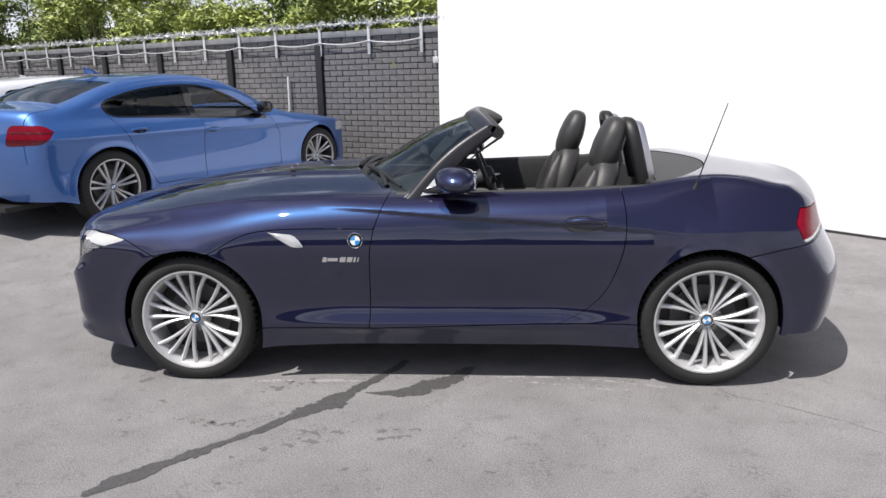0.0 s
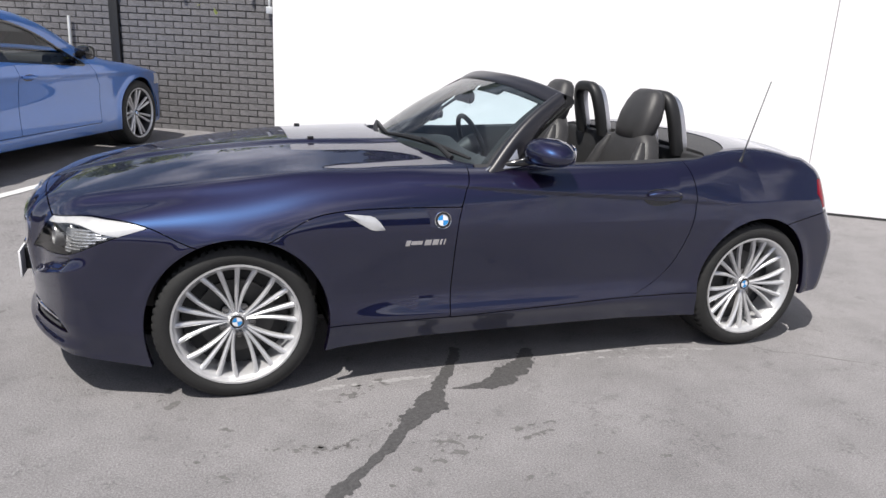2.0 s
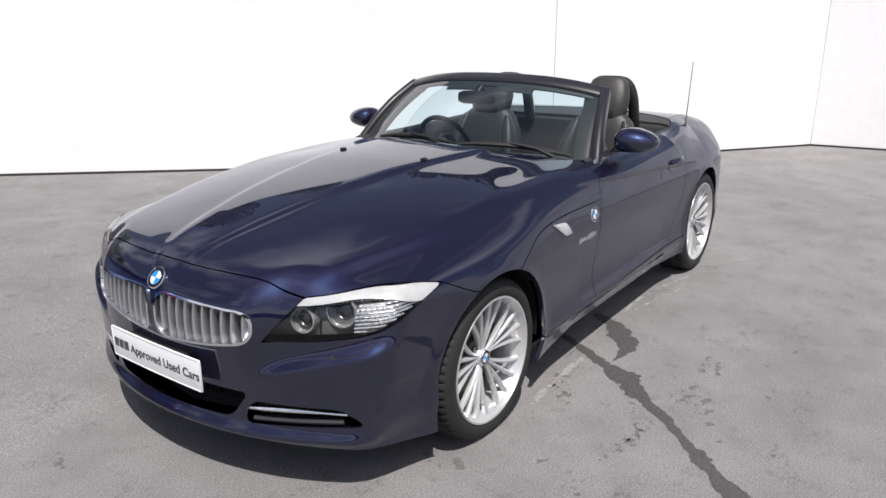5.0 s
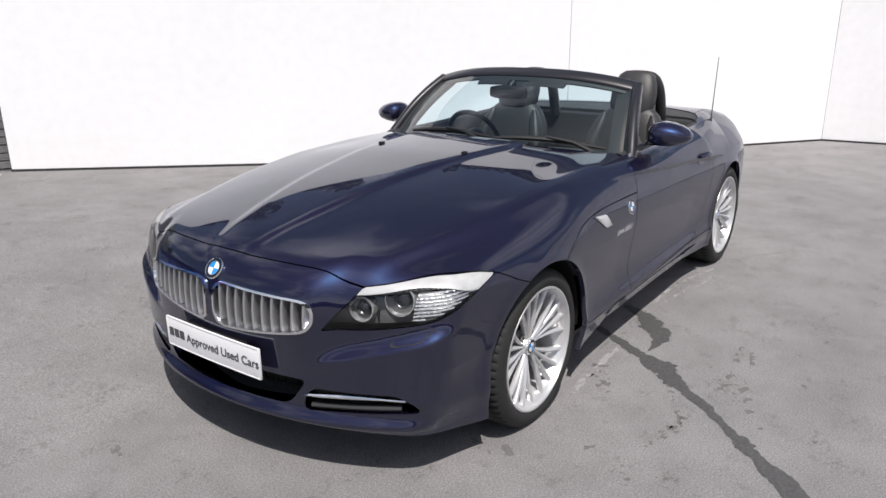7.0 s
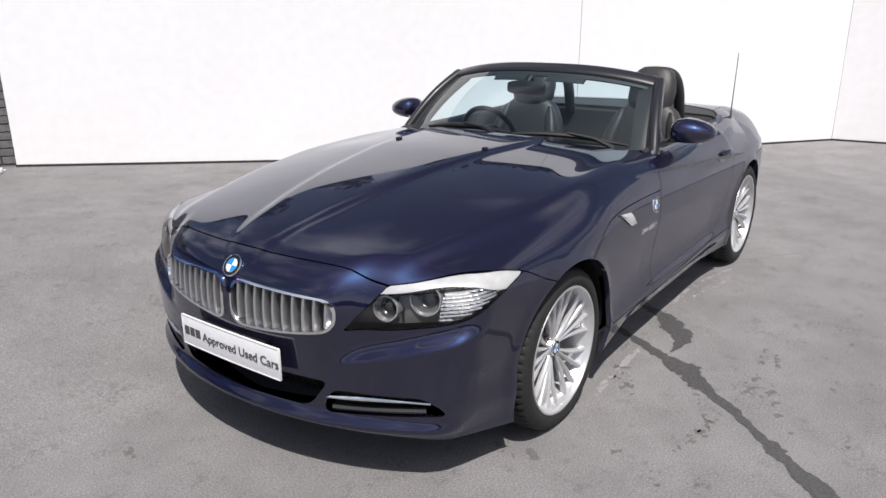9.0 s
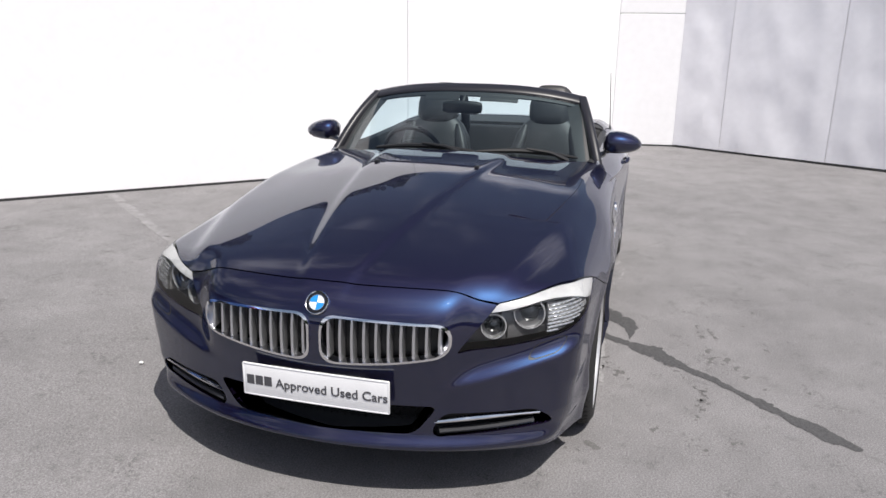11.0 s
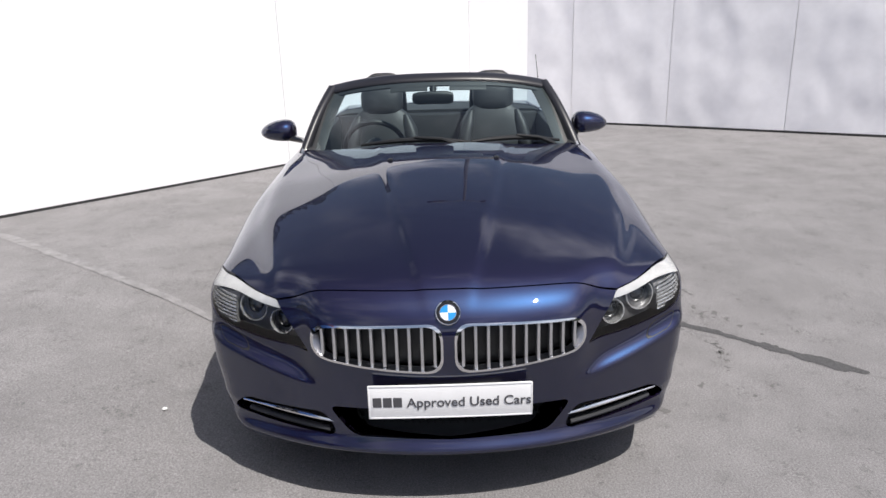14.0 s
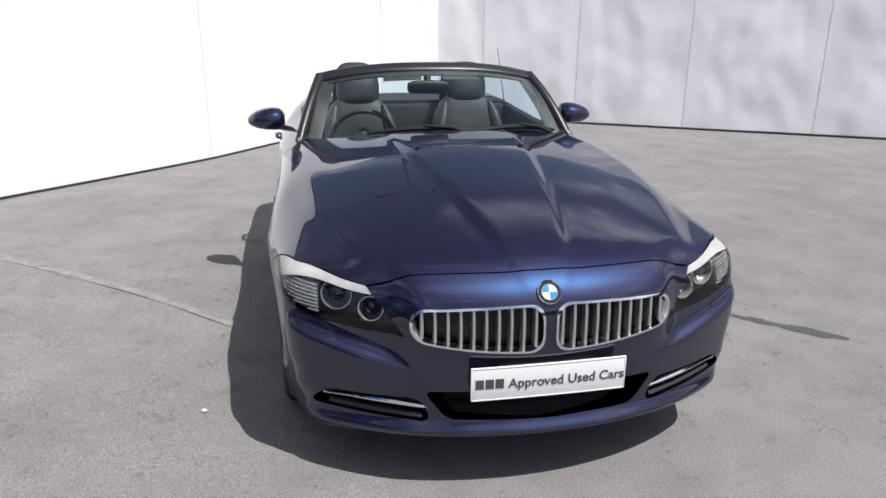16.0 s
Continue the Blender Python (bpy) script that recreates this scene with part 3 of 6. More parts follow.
skin = body_skin()
_, skin = skin.cut(lambda x, y, z: bottom(x) - z)
for ax, rad, rise in ((0.014, 0.354, 0.0), (BASE - 0.006, 0.333, 0.024)):
    _, skin = skin.cut(lambda x, y, z: np.minimum(rad - np.hypot(x - ax, np.where(z < AXLE_Z, 0.75, 1.0) * (z - AXLE_Z - rise)), np.abs(y) - 0.5))
_, skin = skin.cut(cockpit)
lamps, skin = part_line(skin, in_lamp, 0.0015)
kidneys, skin = part_line(skin, in_kidney, 0.0)
mouth, skin = part_line(skin, in_mouth, 0.0)
fogs, skin = part_line(skin, in_fog, 0.0)
deck_skin, skin = part_line(skin, deck)


def bonnet(x, y, z):
    a = np.abs(y)
    f = np.minimum(x - (-0.746 + 0.265 * a**2), door_front(z) - x)
    return np.where(x < 1.1, np.where(a > 0.5, np.minimum(f, z - bonnet_side(x)), f), -1)


hood_skin, skin = part_line(skin, bonnet)
front_skin, skin = part_line(skin, lambda x, y, z: -0.02 - x)
front_skin.put("front_bumper", PAINT, roadster)
hood_skin.put("bonnet", PAINT, roadster, "long clamshell bonnet with two converging creases")
wing_skin, skin = part_line(skin, lambda x, y, z: np.minimum(door_front(z) - x, z - 0.283))
door_skin, skin = part_line(skin, lambda x, y, z: np.minimum(np.minimum(x - door_front(z), door_rear(z) - x), z - (0.281 + 0.03 * np.clip((x - 0.9) / 0.8, 0, 1))))
sill_skin, skin = part_line(skin, lambda x, y, z: np.minimum(2.3 - x, 0.312 - z))
lid_skin, skin = part_line(skin, lambda x, y, z: np.minimum(np.minimum(x - 2.35, z - 0.72), 0.66 - 0.25 * np.maximum(x - 2.9, 0) - np.abs(y)))
for sk, nm in ((wing_skin, "front_wing"), (door_skin, "door"), (sill_skin, "sill")):
    for s in (-1, 1):
        half, _ = sk.cut(lambda x, y, z: s * y)
        half.put(nm, PAINT, roadster)
lid_skin.put("boot_lid", PAINT, roadster)
tail_lamp, skin = part_line(skin, lambda x, y, z: np.minimum(np.minimum(z - 0.690 - 0.22 * (x - 2.88), 0.842 - z), x - (2.85 + 0.45 * np.abs(z - 0.775))) - np.maximum(0.48 - np.abs(y), 0))
for s in (-1, 1):
    half, _ = tail_lamp.cut(lambda x, y, z: s * y)
    red, clear = half.cut(lambda x, y, z: z - 0.706 - 0.22 * (x - 2.88))
    tl = red.put("tail_lamp", RED, roadster, "red tail lamp wrapping the rear corner")
    clear.put("lower_strip", LAMP_WHITE, tl, "clear lower strip")
bumper_skin, skin = part_line(skin, lambda x, y, z: np.minimum(x - 2.56, 0.686 + 0.2 * (x - 2.9) - z))
bumper_skin.put("rear_bumper", PAINT, roadster)
for s in (-1, 1):
    half, _ = skin.cut(lambda x, y, z: s * y)
    half.put("rear_quarter", PAINT, roadster)
DECK = mat("dark_grey_deck_panel", (0.035, 0.035, 0.037), 0.6, vary=0.12, scale=20, bump=0.1, bump_scale=500)
deck_skin.moved(-0.004).put("rear_deck", DECK, roadster, "dark grey textured panel behind the seats")


def loft(bm, sections, seg=28, power=2.6, caps=True):
    """Joins superellipse rings: each section is (centre, half axis a, half axis b)."""
    rings = []
    for c, a, b in sections:
        c, a, b = Vector(c), Vector(a), Vector(b)
        ring = []
        for k in range(seg):
            t = 2 * math.pi * k / seg
            ct, st = math.cos(t), math.sin(t)
            ring.append(bm.verts.new(c + a * math.copysign(abs(ct) ** (2 / power), ct) + b * math.copysign(abs(st) ** (2 / power), st)))
        rings.append(ring)
    for p, q in zip(rings, rings[1:]):
        for k in range(seg):
            bm.faces.new((p[k], p[(k + 1) % seg], q[(k + 1) % seg], q[k]))
    if caps:
        bm.faces.new(rings[0][::-1])
        bm.faces.new(rings[-1])
    bmesh.ops.recalc_face_normals(bm, faces=bm.faces)
    return rings


# ---- wheels ----
BRAKE = mat("dull_brake_steel", (0.10, 0.098, 0.095), 0.5, 0.6, vary=0.2, scale=30)


def wheel_thing(parent, spokes, radius=0.320, rim_r=0.252, width=0.225, dark=None, cap=True):
    """A wheel lying on the y axis, its face to -y."""
    w = tagged(new("wheel"), "")
    w.parent = parent
    h = width / 2
    bm = bmesh.new()
    prof = [(rim_r - 0.004, -h + 0.012), (rim_r + 0.01, -h), (rim_r + 0.035, -h - 0.004), (radius - 0.022, -h + 0.004), (radius - 0.008, -h + 0.014),
            (radius - 0.001, -h + 0.032)]
    for k in range(4):
        c = -h + 0.045 + k * (width - 0.09) / 3.0
        prof += [(radius, c - 0.014), (radius, c + 0.012), (radius - 0.007, c + 0.014), (radius - 0.007, c + 0.019)]
    prof += [(radius - 0.001, h - 0.03), (radius - 0.02, h - 0.004), (rim_r + 0.01, h), (rim_r - 0.004, h - 0.012)]
    turned = lathe(bm, prof, 240)
    for ring in (turned[5], turned[6], turned[7], turned[-6], turned[-5], turned[-4]):
        for k, v in enumerate(ring):
            if k % 4 == 0:
                v.co.x, v.co.z = v.co.x * (1 - 0.010 / radius), v.co.z * (1 - 0.010 / radius)
    bmesh.ops.recalc_face_normals(bm, faces=bm.faces)
    part("tyre", bm, RUBBER, w, "black rubber tyre")
    bm = bmesh.new()
    lathe(bm, [(rim_r - 0.002, -h + 0.02), (rim_r + 0.004, -h + 0.008), (rim_r + 0.002, -h + 0.001), (rim_r - 0.005, -h + 0.001), (rim_r - 0.010, -h + 0.010), (rim_r - 0.012, -h + 0.016)], 72)
    bmesh.ops.recalc_face_normals(bm, faces=bm.faces)
    rim = part("rim", bm, ALLOY, w, "silver alloy rim")
    bm = bmesh.new()
    lathe(bm, [(rim_r - 0.012, -h + 0.016), (rim_r - 0.026, -h + 0.034), (rim_r - 0.032, h - 0.06), (rim_r - 0.018, h - 0.01), (rim_r - 0.002, h - 0.012)], 72)
    bmesh.ops.recalc_face_normals(bm, faces=bm.faces)
    part("barrel", bm, dark or ALLOY, rim)
    face = -h + 0.018
    deep = 0.026
    bm = bmesh.new()
    lathe(bm, [(r, face + deep + y) for r, y in ((0.012, 0.006), (0.0325, 0.004), (0.036, 0.009), (0.040, 0.020), (0.064, 0.030), (0.064, 0.05), (0.02, 0.05))], 40)
    bmesh.ops.recalc_face_normals(bm, faces=bm.faces)
    part("hub", bm, ALLOY, rim)
    for ang0, ang1, wd0, wd1 in spokes:
        bm = bmesh.new()
        r0, r1 = 0.036, rim_r - 0.006
        rings = []
        for k in range(9):
            t = k / 8
            r = r0 + (r1 - r0) * t
            an = radians(ang0 + (ang1 - ang0) * t)
            wd = wd0 + (wd1 - wd0) * t
            c = Vector((r * math.sin(an), 0, r * math.cos(an)))
            s = Vector((math.cos(an), 0, -math.sin(an)))
            d = face + 0.002 + (deep + 0.008) * (1 - t) ** 1.35
            th = 0.026 - 0.008 * t
            ring = [c + s * x * wd + Vector((0, d + y * th, 0)) for x, y in ((-1, 1), (-1.0, 0.26), (-0.80, 0.12), (0, -0.06), (0.80, 0.12), (1.0, 0.26), (1, 1))]
            rings.append([bm.verts.new(p) for p in ring])
        for a, b in zip(rings, rings[1:]):
            for i in range(len(a)):
                bm.faces.new((a[i], a[(i + 1) % len(a)], b[(i + 1) % len(a)], b[i]))
        bm.faces.new(rings[0])
        bm.faces.new(rings[-1])
        bmesh.ops.recalc_face_normals(bm, faces=bm.faces)
        part("spoke", bm, ALLOY, rim)
    for k in range(5):
        bm = bmesh.new()
        an = 2 * math.pi * (k + 0.5) / 5
        m = pose(0.061 * math.sin(an), face + deep + 0.017, 0.061 * math.cos(an))
        lathe(bm, [(0.0135, 0.012), (0.0135, -0.001), (0.011, -0.002), (0.0105, 0.01), (0.001, 0.011)], 14, m)
        lathe(bm, [(0.008, 0.012), (0.0075, 0.002), (0.001, 0.0018)], 6, m)
        bmesh.ops.recalc_face_normals(bm, faces=bm.faces)
        part("wheel_bolt", bm, STEEL, rim)
    if cap:
        badge(rim, 0.031, pose(0, face + deep + 0.001, 0))
    bm = bmesh.new()
    lathe(bm, [(0.07, 0.0), (0.155, 0.0), (0.155, 0.02), (0.07, 0.02)], 48)
    bmesh.ops.recalc_face_normals(bm, faces=bm.faces)
    disc = part("brake_disc", bm, BRAKE, w, "dull steel brake disc")
    bm = bmesh.new()
    lathe(bm, [(0.001, 0.016), (rim_r - 0.036, 0.016)], 40)
    part("backplate", bm, BLACK, w)
    return w


def badge(parent, r, m):
    """A round enamel badge in blue and white quarters with a dark ring, facing -y."""
    bm = bmesh.new()
    lathe(bm, [(r * 0.64, -0.0022), (r * 0.66, -0.003), (r * 0.9, -0.003), (r * 0.92, -0.0022)], 36, m)
    bmesh.ops.recalc_face_normals(bm, faces=bm.faces)
    b = part("badge", bm, GLOSS_BLACK, parent, "round enamel badge with blue and white quarters")
    bm = bmesh.new()
    lathe(bm, [(r * 0.91, 0.003), (r * 0.91, -0.003), (r * 0.96, -0.004), (r, -0.002), (r * 1.0, 0.004)], 36, m)
    lathe(bm, [(r * 0.61, -0.001), (r * 0.62, -0.0034), (r * 0.66, -0.0034), (r * 0.67, -0.001)], 36, m)
    bmesh.ops.recalc_face_normals(bm, faces=bm.faces)
    part("ring", bm, CHROME, b)
    for q in range(4):
        bm = bmesh.new()
        c = bm.verts.new((0, -0.0032, 0))
        arc = [bm.verts.new((r * 0.61 * math.cos(a), -0.0022, r * 0.61 * math.sin(a))) for a in [math.pi / 2 * (q + k / 8) for k in range(9)]]
        for p, s in zip(arc, arc[1:]):
            bm.faces.new((c, p, s))
        bmesh.ops.transform(bm, matrix=m, verts=bm.verts)
        part("quarter", bm, BADGE_BLUE if q % 2 else BADGE_WHITE, b, smooth=False)
    return b


MULTI = []
for k in range(5):
    for d0, d1 in ((-14, -27.0), (-6.5, -9.0), (6.5, 9.0), (14, 27.0)):
        MULTI.append((72 * k + d0, 72 * k + d1, 0.0056, 0.0108))
wheel_fl = wheel_thing(roadster, MULTI, 0.320, 0.249, 0.235)
wheel_fl.matrix_world = pose(0.006, -0.760, AXLE_Z - 0.005, 0, -7, 0)
wheel_rl = copy_thing(wheel_fl, pose(BASE - 0.006, -0.768, AXLE_Z + 0.002, 0, 27, 0))
wheel_rl.scale = (1, 1, 1)
for x, yy, zz, tw, toe in ((0, 0.760, AXLE_Z - 0.005, 20, 183), (BASE, 0.768, AXLE_Z + 0.002, 40, 180)):
    copy_thing(wheel_fl, pose(x, yy, zz, 0, tw, toe))
for ax in (0, BASE):
    for s in (-1, 1):
        bm = bmesh.new()
        n = 24
        ring = [(ax + 0.375 * math.cos(a), AXLE_Z + 0.375 * math.sin(a)) for a in [math.pi * (-0.03 + 1.06 * k / n) for k in range(n + 1)]]
        for (xa, za), (xb, zb) in zip(ring, ring[1:]):
            bm.faces.new([bm.verts.new(p) for p in ((xa, s * 0.855, za), (xb, s * 0.855, zb), (xb, s * 0.5, zb), (xa, s * 0.5, za))])
        bm.faces.new([bm.verts.new((x, s * 0.5, z)) for x, z in ring])
        bmesh.ops.remove_doubles(bm, verts=bm.verts, dist=1e-5)
        part("wheel_arch_liner", bm, BLACK, roadster)
bm = bmesh.new()
box(bm, -0.62, 2.75, -0.50, 0.50, 0.165, 0.185)
box(bm, 0.40, 2.10, -0.80, 0.80, 0.186, 0.20)
box(bm, -0.62, -0.42, -0.60, 0.60, 0.17, 0.62)
box(bm, 2.95, 3.0, -0.6, 0.6, 0.17, 0.6)
part("floor_pan", bm, BLACK, roadster, smooth=False)


def surf(y, z, out=0.0):
    """The place on the nose at y, z, moved out along its normal."""
    p, n = skin_along(np.array([[-0.2, y, z]]), np.array([[-1.0, 0, 0]]))
    return Vector(p[0] + n[0] * out), Vector(n[0])


def flank(x, z, s=-1, out=0.0):
    """The place on the side at x, z; s is -1 for the left side."""
    p, n = skin_along(np.array([[x, 0, z]]), np.array([[0.0, s, 0]]))
    return Vector(p[0] + n[0] * out), Vector(n[0])


def lid(x, y, out=0.0):
    """The place on the upper side at x, y."""
    p, n = skin_along(np.array([[x, y, 0.5]]), np.array([[0.0, 0, 1.0]]))
    return Vector(p[0] + n[0] * out), Vector(n[0])


# ---- head lamps ----
LAMP_DARK = mat("dark_lamp_housing", (0.11, 0.11, 0.115), 0.38, 0.2, coat=0.3)
BRIGHT = mat("bright_lamp_reflector", (0.66, 0.67, 0.69), 0.26, 0.75, vary=0.5, scale=90)
BOWL = mat("grey_lamp_bowl", (0.30, 0.30, 0.31), 0.35, 0.5, vary=0.15, scale=40)
LENS = mat("dark_projector_glass", (0.015, 0.017, 0.02), 0.03, coat=1.0)
for s in (-1, 1):
    half, _ = lamps.cut(lambda x, y, z: s * y)
    cover = half.put("head_lamp", CLEAR, roadster, "clear wrap-round head lamp with twin projectors", lip=0.0)
    cover.visible_shadow = False
    brow, rest = half.cut(lambda x, y, z: z - brow_low(head_u(x, np.abs(y))))
    brow.moved(-0.003).put("brow", LAMP_WHITE, cover, "bright white upper strip", lip=0.02)
    rest.moved(-0.060).put("housing", LAMP_DARK, cover, lip=-0.055)
    side_part, _ = rest.cut(lambda x, y, z: np.minimum(head_u(x, np.abs(y)) - 0.905, 1.15 - head_u(x, np.abs(y))))
    side_part.moved(-0.030).put("reflector_bowl", BOWL, cover, "bright indicator reflector", lip=0.03)
    for k in range(9):
        row = []
        for i in range(25):
            z = 0.596 + 0.0125 * k + 0.014 * i / 24
            q, n = surf(s * (0.735 + 0.118 * i / 24), z, -0.014)
            if in_lamp(np.array(q.x), np.array(q.y), np.array(q.z)) > 0.008 and q.z < float(brow_low(head_u(q.x, abs(q.y)))) - 0.006 and q.x < -0.30:
                row.append(q)
        bm = bmesh.new()
        if len(row) > 3:
            tube(bm, row, [0.0034 + 0.0011 * math.cos(2.1 * (i + k % 2)) for i in range(len(row))], 6, flat=1.3)
            part("reflector_rib", bm, BRIGHT, cover, "ribbed clear indicator reflector")
    for (px, py, pz), r, nm in (((-0.662, 0.560, 0.629), 0.044, "inner"), ((-0.592, 0.667, 0.660), 0.054, "outer")):
        m = Matrix.Translation((px, s * py, pz)) @ Vector((-1, s * 0.30, 0.12)).to_track_quat('-Y', 'Z').to_matrix().to_4x4()
        bm = bmesh.new()
        lathe(bm, [(r + 0.004, 0.035), (r, 0.01), (r, 0.0), (r - 0.001, -0.002), (r - 0.005, -0.002), (r - 0.006, 0.002), (r - 0.008, 0.03)], 36, m)
        bmesh.ops.recalc_face_normals(bm, faces=bm.faces)
        ring = part("light_ring", bm, BRIGHT, cover, "pale light ring")
        bm = bmesh.new()
        lathe(bm, [(0.001, 0.006), (r * 0.4, 0.010), (r * 0.62, 0.020), (r * 0.72, 0.034), (r - 0.008, 0.036)], 30, m)
        bmesh.ops.recalc_face_normals(bm, faces=bm.faces)
        part("projector_lens", bm, LENS, cover, "dark glass projector lens")
    # washer flap under the lamp
    def in_flap(x, y, z):
        return np.where((x < -0.4) & (s * y > 0), smin(np.minimum(z - 0.536 - 0.25 * (np.abs(y) - 0.735), 0.582 + 0.25 * (np.abs(y) - 0.735) - z), 0.047 - np.abs(np.abs(y) - 0.735 - 0.5 * (z - 0.555)), 0.02), -1)
    seam, _ = front_skin.cut(in_flap)
    seam.moved(0.0008).put("flap_seal", BLACK, roadster, lip=0.002)
    flap, _ = front_skin.cut(lambda x, y, z: in_flap(x, y, z) - 0.0028)
    flap.moved(0.0022).put("washer_flap", PAINT, roadster, lip=0.002)

# ---- kidney grilles ----
for s in (-1, 1):
    half, _ = kidneys.cut(lambda x, y, z: s * y)
    inner, frame_skin = half.cut(lambda x, y, z: in_kidney(x, y, z) - 0.0075)
    gr = frame_skin.moved(0.007).put("kidney_grille", CHROME, roadster, "chrome-framed kidney grille with upright slats", lip=0.035)
    half.moved(-0.05).put("backing", BLACK, gr, lip=-0.04)
    for k in range(10):
        yy = 0.045 + 0.0405 * k
        zs = [z for z in np.linspace(0.50, 0.69, 77) if in_kidney(np.array(-0.8), np.array(yy), np.array(z)) > 0.0075]
        z0, z1 = zs[0], zs[-1]
        rows = []
        for i in range(9):
            z = z0 + (z1 - z0) * i / 8
            c, _ = surf(s * yy, z, 0.002 - 0.004 * math.cos((i - 4) / 4 * 1.3))
            rows.append(c)
        bm = bmesh.new()
        prof = ((0.0, -0.0054), (-0.003, -0.0042), (-0.0042, 0), (-0.003, 0.0042), (0.0, 0.0054), (0.034, 0.0042), (0.034, -0.0042))
        rings = [[bm.verts.new(c + Vector((dx + 0.006, dy, 0))) for dx, dy in prof] for c in rows]
        for a, b in zip(rings, rings[1:]):
            for i in range(len(a)):
                bm.faces.new((a[i], a[(i + 1) % len(a)], b[(i + 1) % len(a)], b[i]))
        bm.faces.new(rings[0])
        bm.faces.new(rings[-1])
        bmesh.ops.recalc_face_normals(bm, faces=bm.faces)
        part("slat", bm, SATIN, gr)

# ---- lower openings ----
mouth.moved(-0.11).put("lower_intake", BLACK, roadster, "dark lower air intake", lip=-0.11)
bm = bmesh.new()
for j in range(3):
    tube(bm, [surf(-0.33 + 0.055 * i, 0.280 + 0.024 * j, -0.098)[0] for i in range(13)], 0.004, 6)
for i in range(25):
    tube(bm, [surf(-0.33 + 0.0275 * i + dy, zz, -0.097)[0] for dy, zz in ((0, 0.276), (0.010, 0.295), (0, 0.314), (0.010, 0.332))], 0.0035, 6)
part("intake_mesh", bm, mat("dull_black_mesh", (0.004, 0.004, 0.004), 0.7), roadster, "black intake mesh")
BLADE = mat("grey_satin_trim", (0.06, 0.06, 0.063), 0.4, 0.4)
for s in (-1, 1):
    half, _ = fogs.cut(lambda x, y, z: s * y)
    slot = half.moved(-0.055).put("bumper_slot", BLACK, roadster, "side air slot with a chrome bar", lip=-0.05)
    bm = bmesh.new()
    tube(bm, [surf(s * (0.392 + 0.335 * k / 10), 0.312 + 0.020 * k / 10 + 0.010 * math.sin(k / 10 * math.pi), -0.006)[0] for k in range(11)], [0.0045 + 0.005 * math.sin(math.pi * min(1, (k + 1) / 9)) for k in range(11)], 8)
    part("chrome_bar", bm, CHROME, slot, "slim chrome bar")
    bm = bmesh.new()
    tube(bm, [surf(s * (0.41 + 0.30 * k / 10), 0.274 + 0.020 * k / 10, -0.016)[0] for k in range(11)], 0.0115, 8, flat=0.9)
    part("lower_blade", bm, BLADE, slot, "grey satin blade")
bm = bmesh.new()
pts = [(-0.868 + 0.41 * (y / 100) ** 2 + 0.06, y / 100) for y in range(-56, 57, 4)]
f = [bm.verts.new((x, y, 0.205)) for x, y in pts]
g = [bm.verts.new((-0.30, y, 0.170)) for x, y in pts]
for i in range(len(f) - 1):
    bm.faces.new((f[i], f[i + 1], g[i + 1], g[i]))
part("front_undertray", bm, BLACK, roadster, smooth=False)

# ---- number plate with its lettering ----
plate_z, plate_x = 0.421, -0.862


def split_long(bm):
    """Cuts a plate across, so that it can be bent."""
    for k in range(-9, 10):
        bmesh.ops.bisect_plane(bm, geom=bm.verts[:] + bm.edges[:] + bm.faces[:], plane_co=(0, 0.027 * k, 0), plane_no=(0, 1, 0))


bm = bmesh.new()
box(bm, plate_x - 0.003, plate_x + 0.003, -0.262, 0.262, plate_z - 0.057, plate_z + 0.057, 0.0015)
split_long(bm)
plate = part("number_plate", bm, PLATE_WHITE, roadster, "white plastic plate with dark grey words")
bm = bmesh.new()
box(bm, plate_x + 0.003, plate_x + 0.03, -0.17, 0.17, plate_z - 0.05, plate_z + 0.05, 0.004)
part("plate_plinth", bm, BLACK, plate)
for y0, y1, z0, z1 in ((-0.262, 0.262, 0.054, 0.0585), (-0.262, 0.262, -0.0585, -0.054), (-0.264, -0.259, -0.057, 0.057), (0.259, 0.264, -0.057, 0.057)):
    bm = bmesh.new()
    box(bm, plate_x - 0.0045, plate_x + 0.0035, y0, y1, plate_z + z0, plate_z + z1, 0.001)
    split_long(bm)
    part("plate_edge", bm, PLATE_WHITE, plate)


def lettering(text, size, m, material, parent, name="lettering"):
    c = bpy.data.curves.new(name, 'FONT')
    c.body, c.size, c.extrude, c.align_x = text, size, 0.0006, 'LEFT'
    c.offset = 0.0004
    tmp = bpy.data.objects.new(name, c)
    scene.collection.objects.link(tmp)
    bpy.context.view_layer.update()
    me = bpy.data.meshes.new_from_object(tmp.evaluated_get(bpy.context.evaluated_depsgraph_get()))
    bpy.data.objects.remove(tmp)
    me.materials.append(material)
    me.transform(m)
    ob = new(name, me)
    ob.parent = parent
    return ob


# letters read from the front: to the right is -y
front_face = Matrix(((0, 0, -1, plate_x - 0.0045), (-1, 0, 0, 0), (0, 1, 0, 0), (0, 0, 0, 1)))
lettering("Approved Used Cars", 0.0465, Matrix.Translation((0, 0.140, plate_z - 0.017)) @ front_face, INK, plate)
for k in range(3):
    bm = bmesh.new()
    box(bm, plate_x - 0.0046, plate_x - 0.002, 0.249 - 0.033 * k - 0.028, 0.249 - 0.033 * k, plate_z - 0.017, plate_z + 0.017, 0.001)
    part("maker_bar", bm, INK, plate, "plain dark bar", smooth=False)

# the plate is bent to follow the bumper
for ob in [plate] + list(plate.children):
    for v in ob.data.vertices:
        v.co.x += 0.07 * v.co.y**2

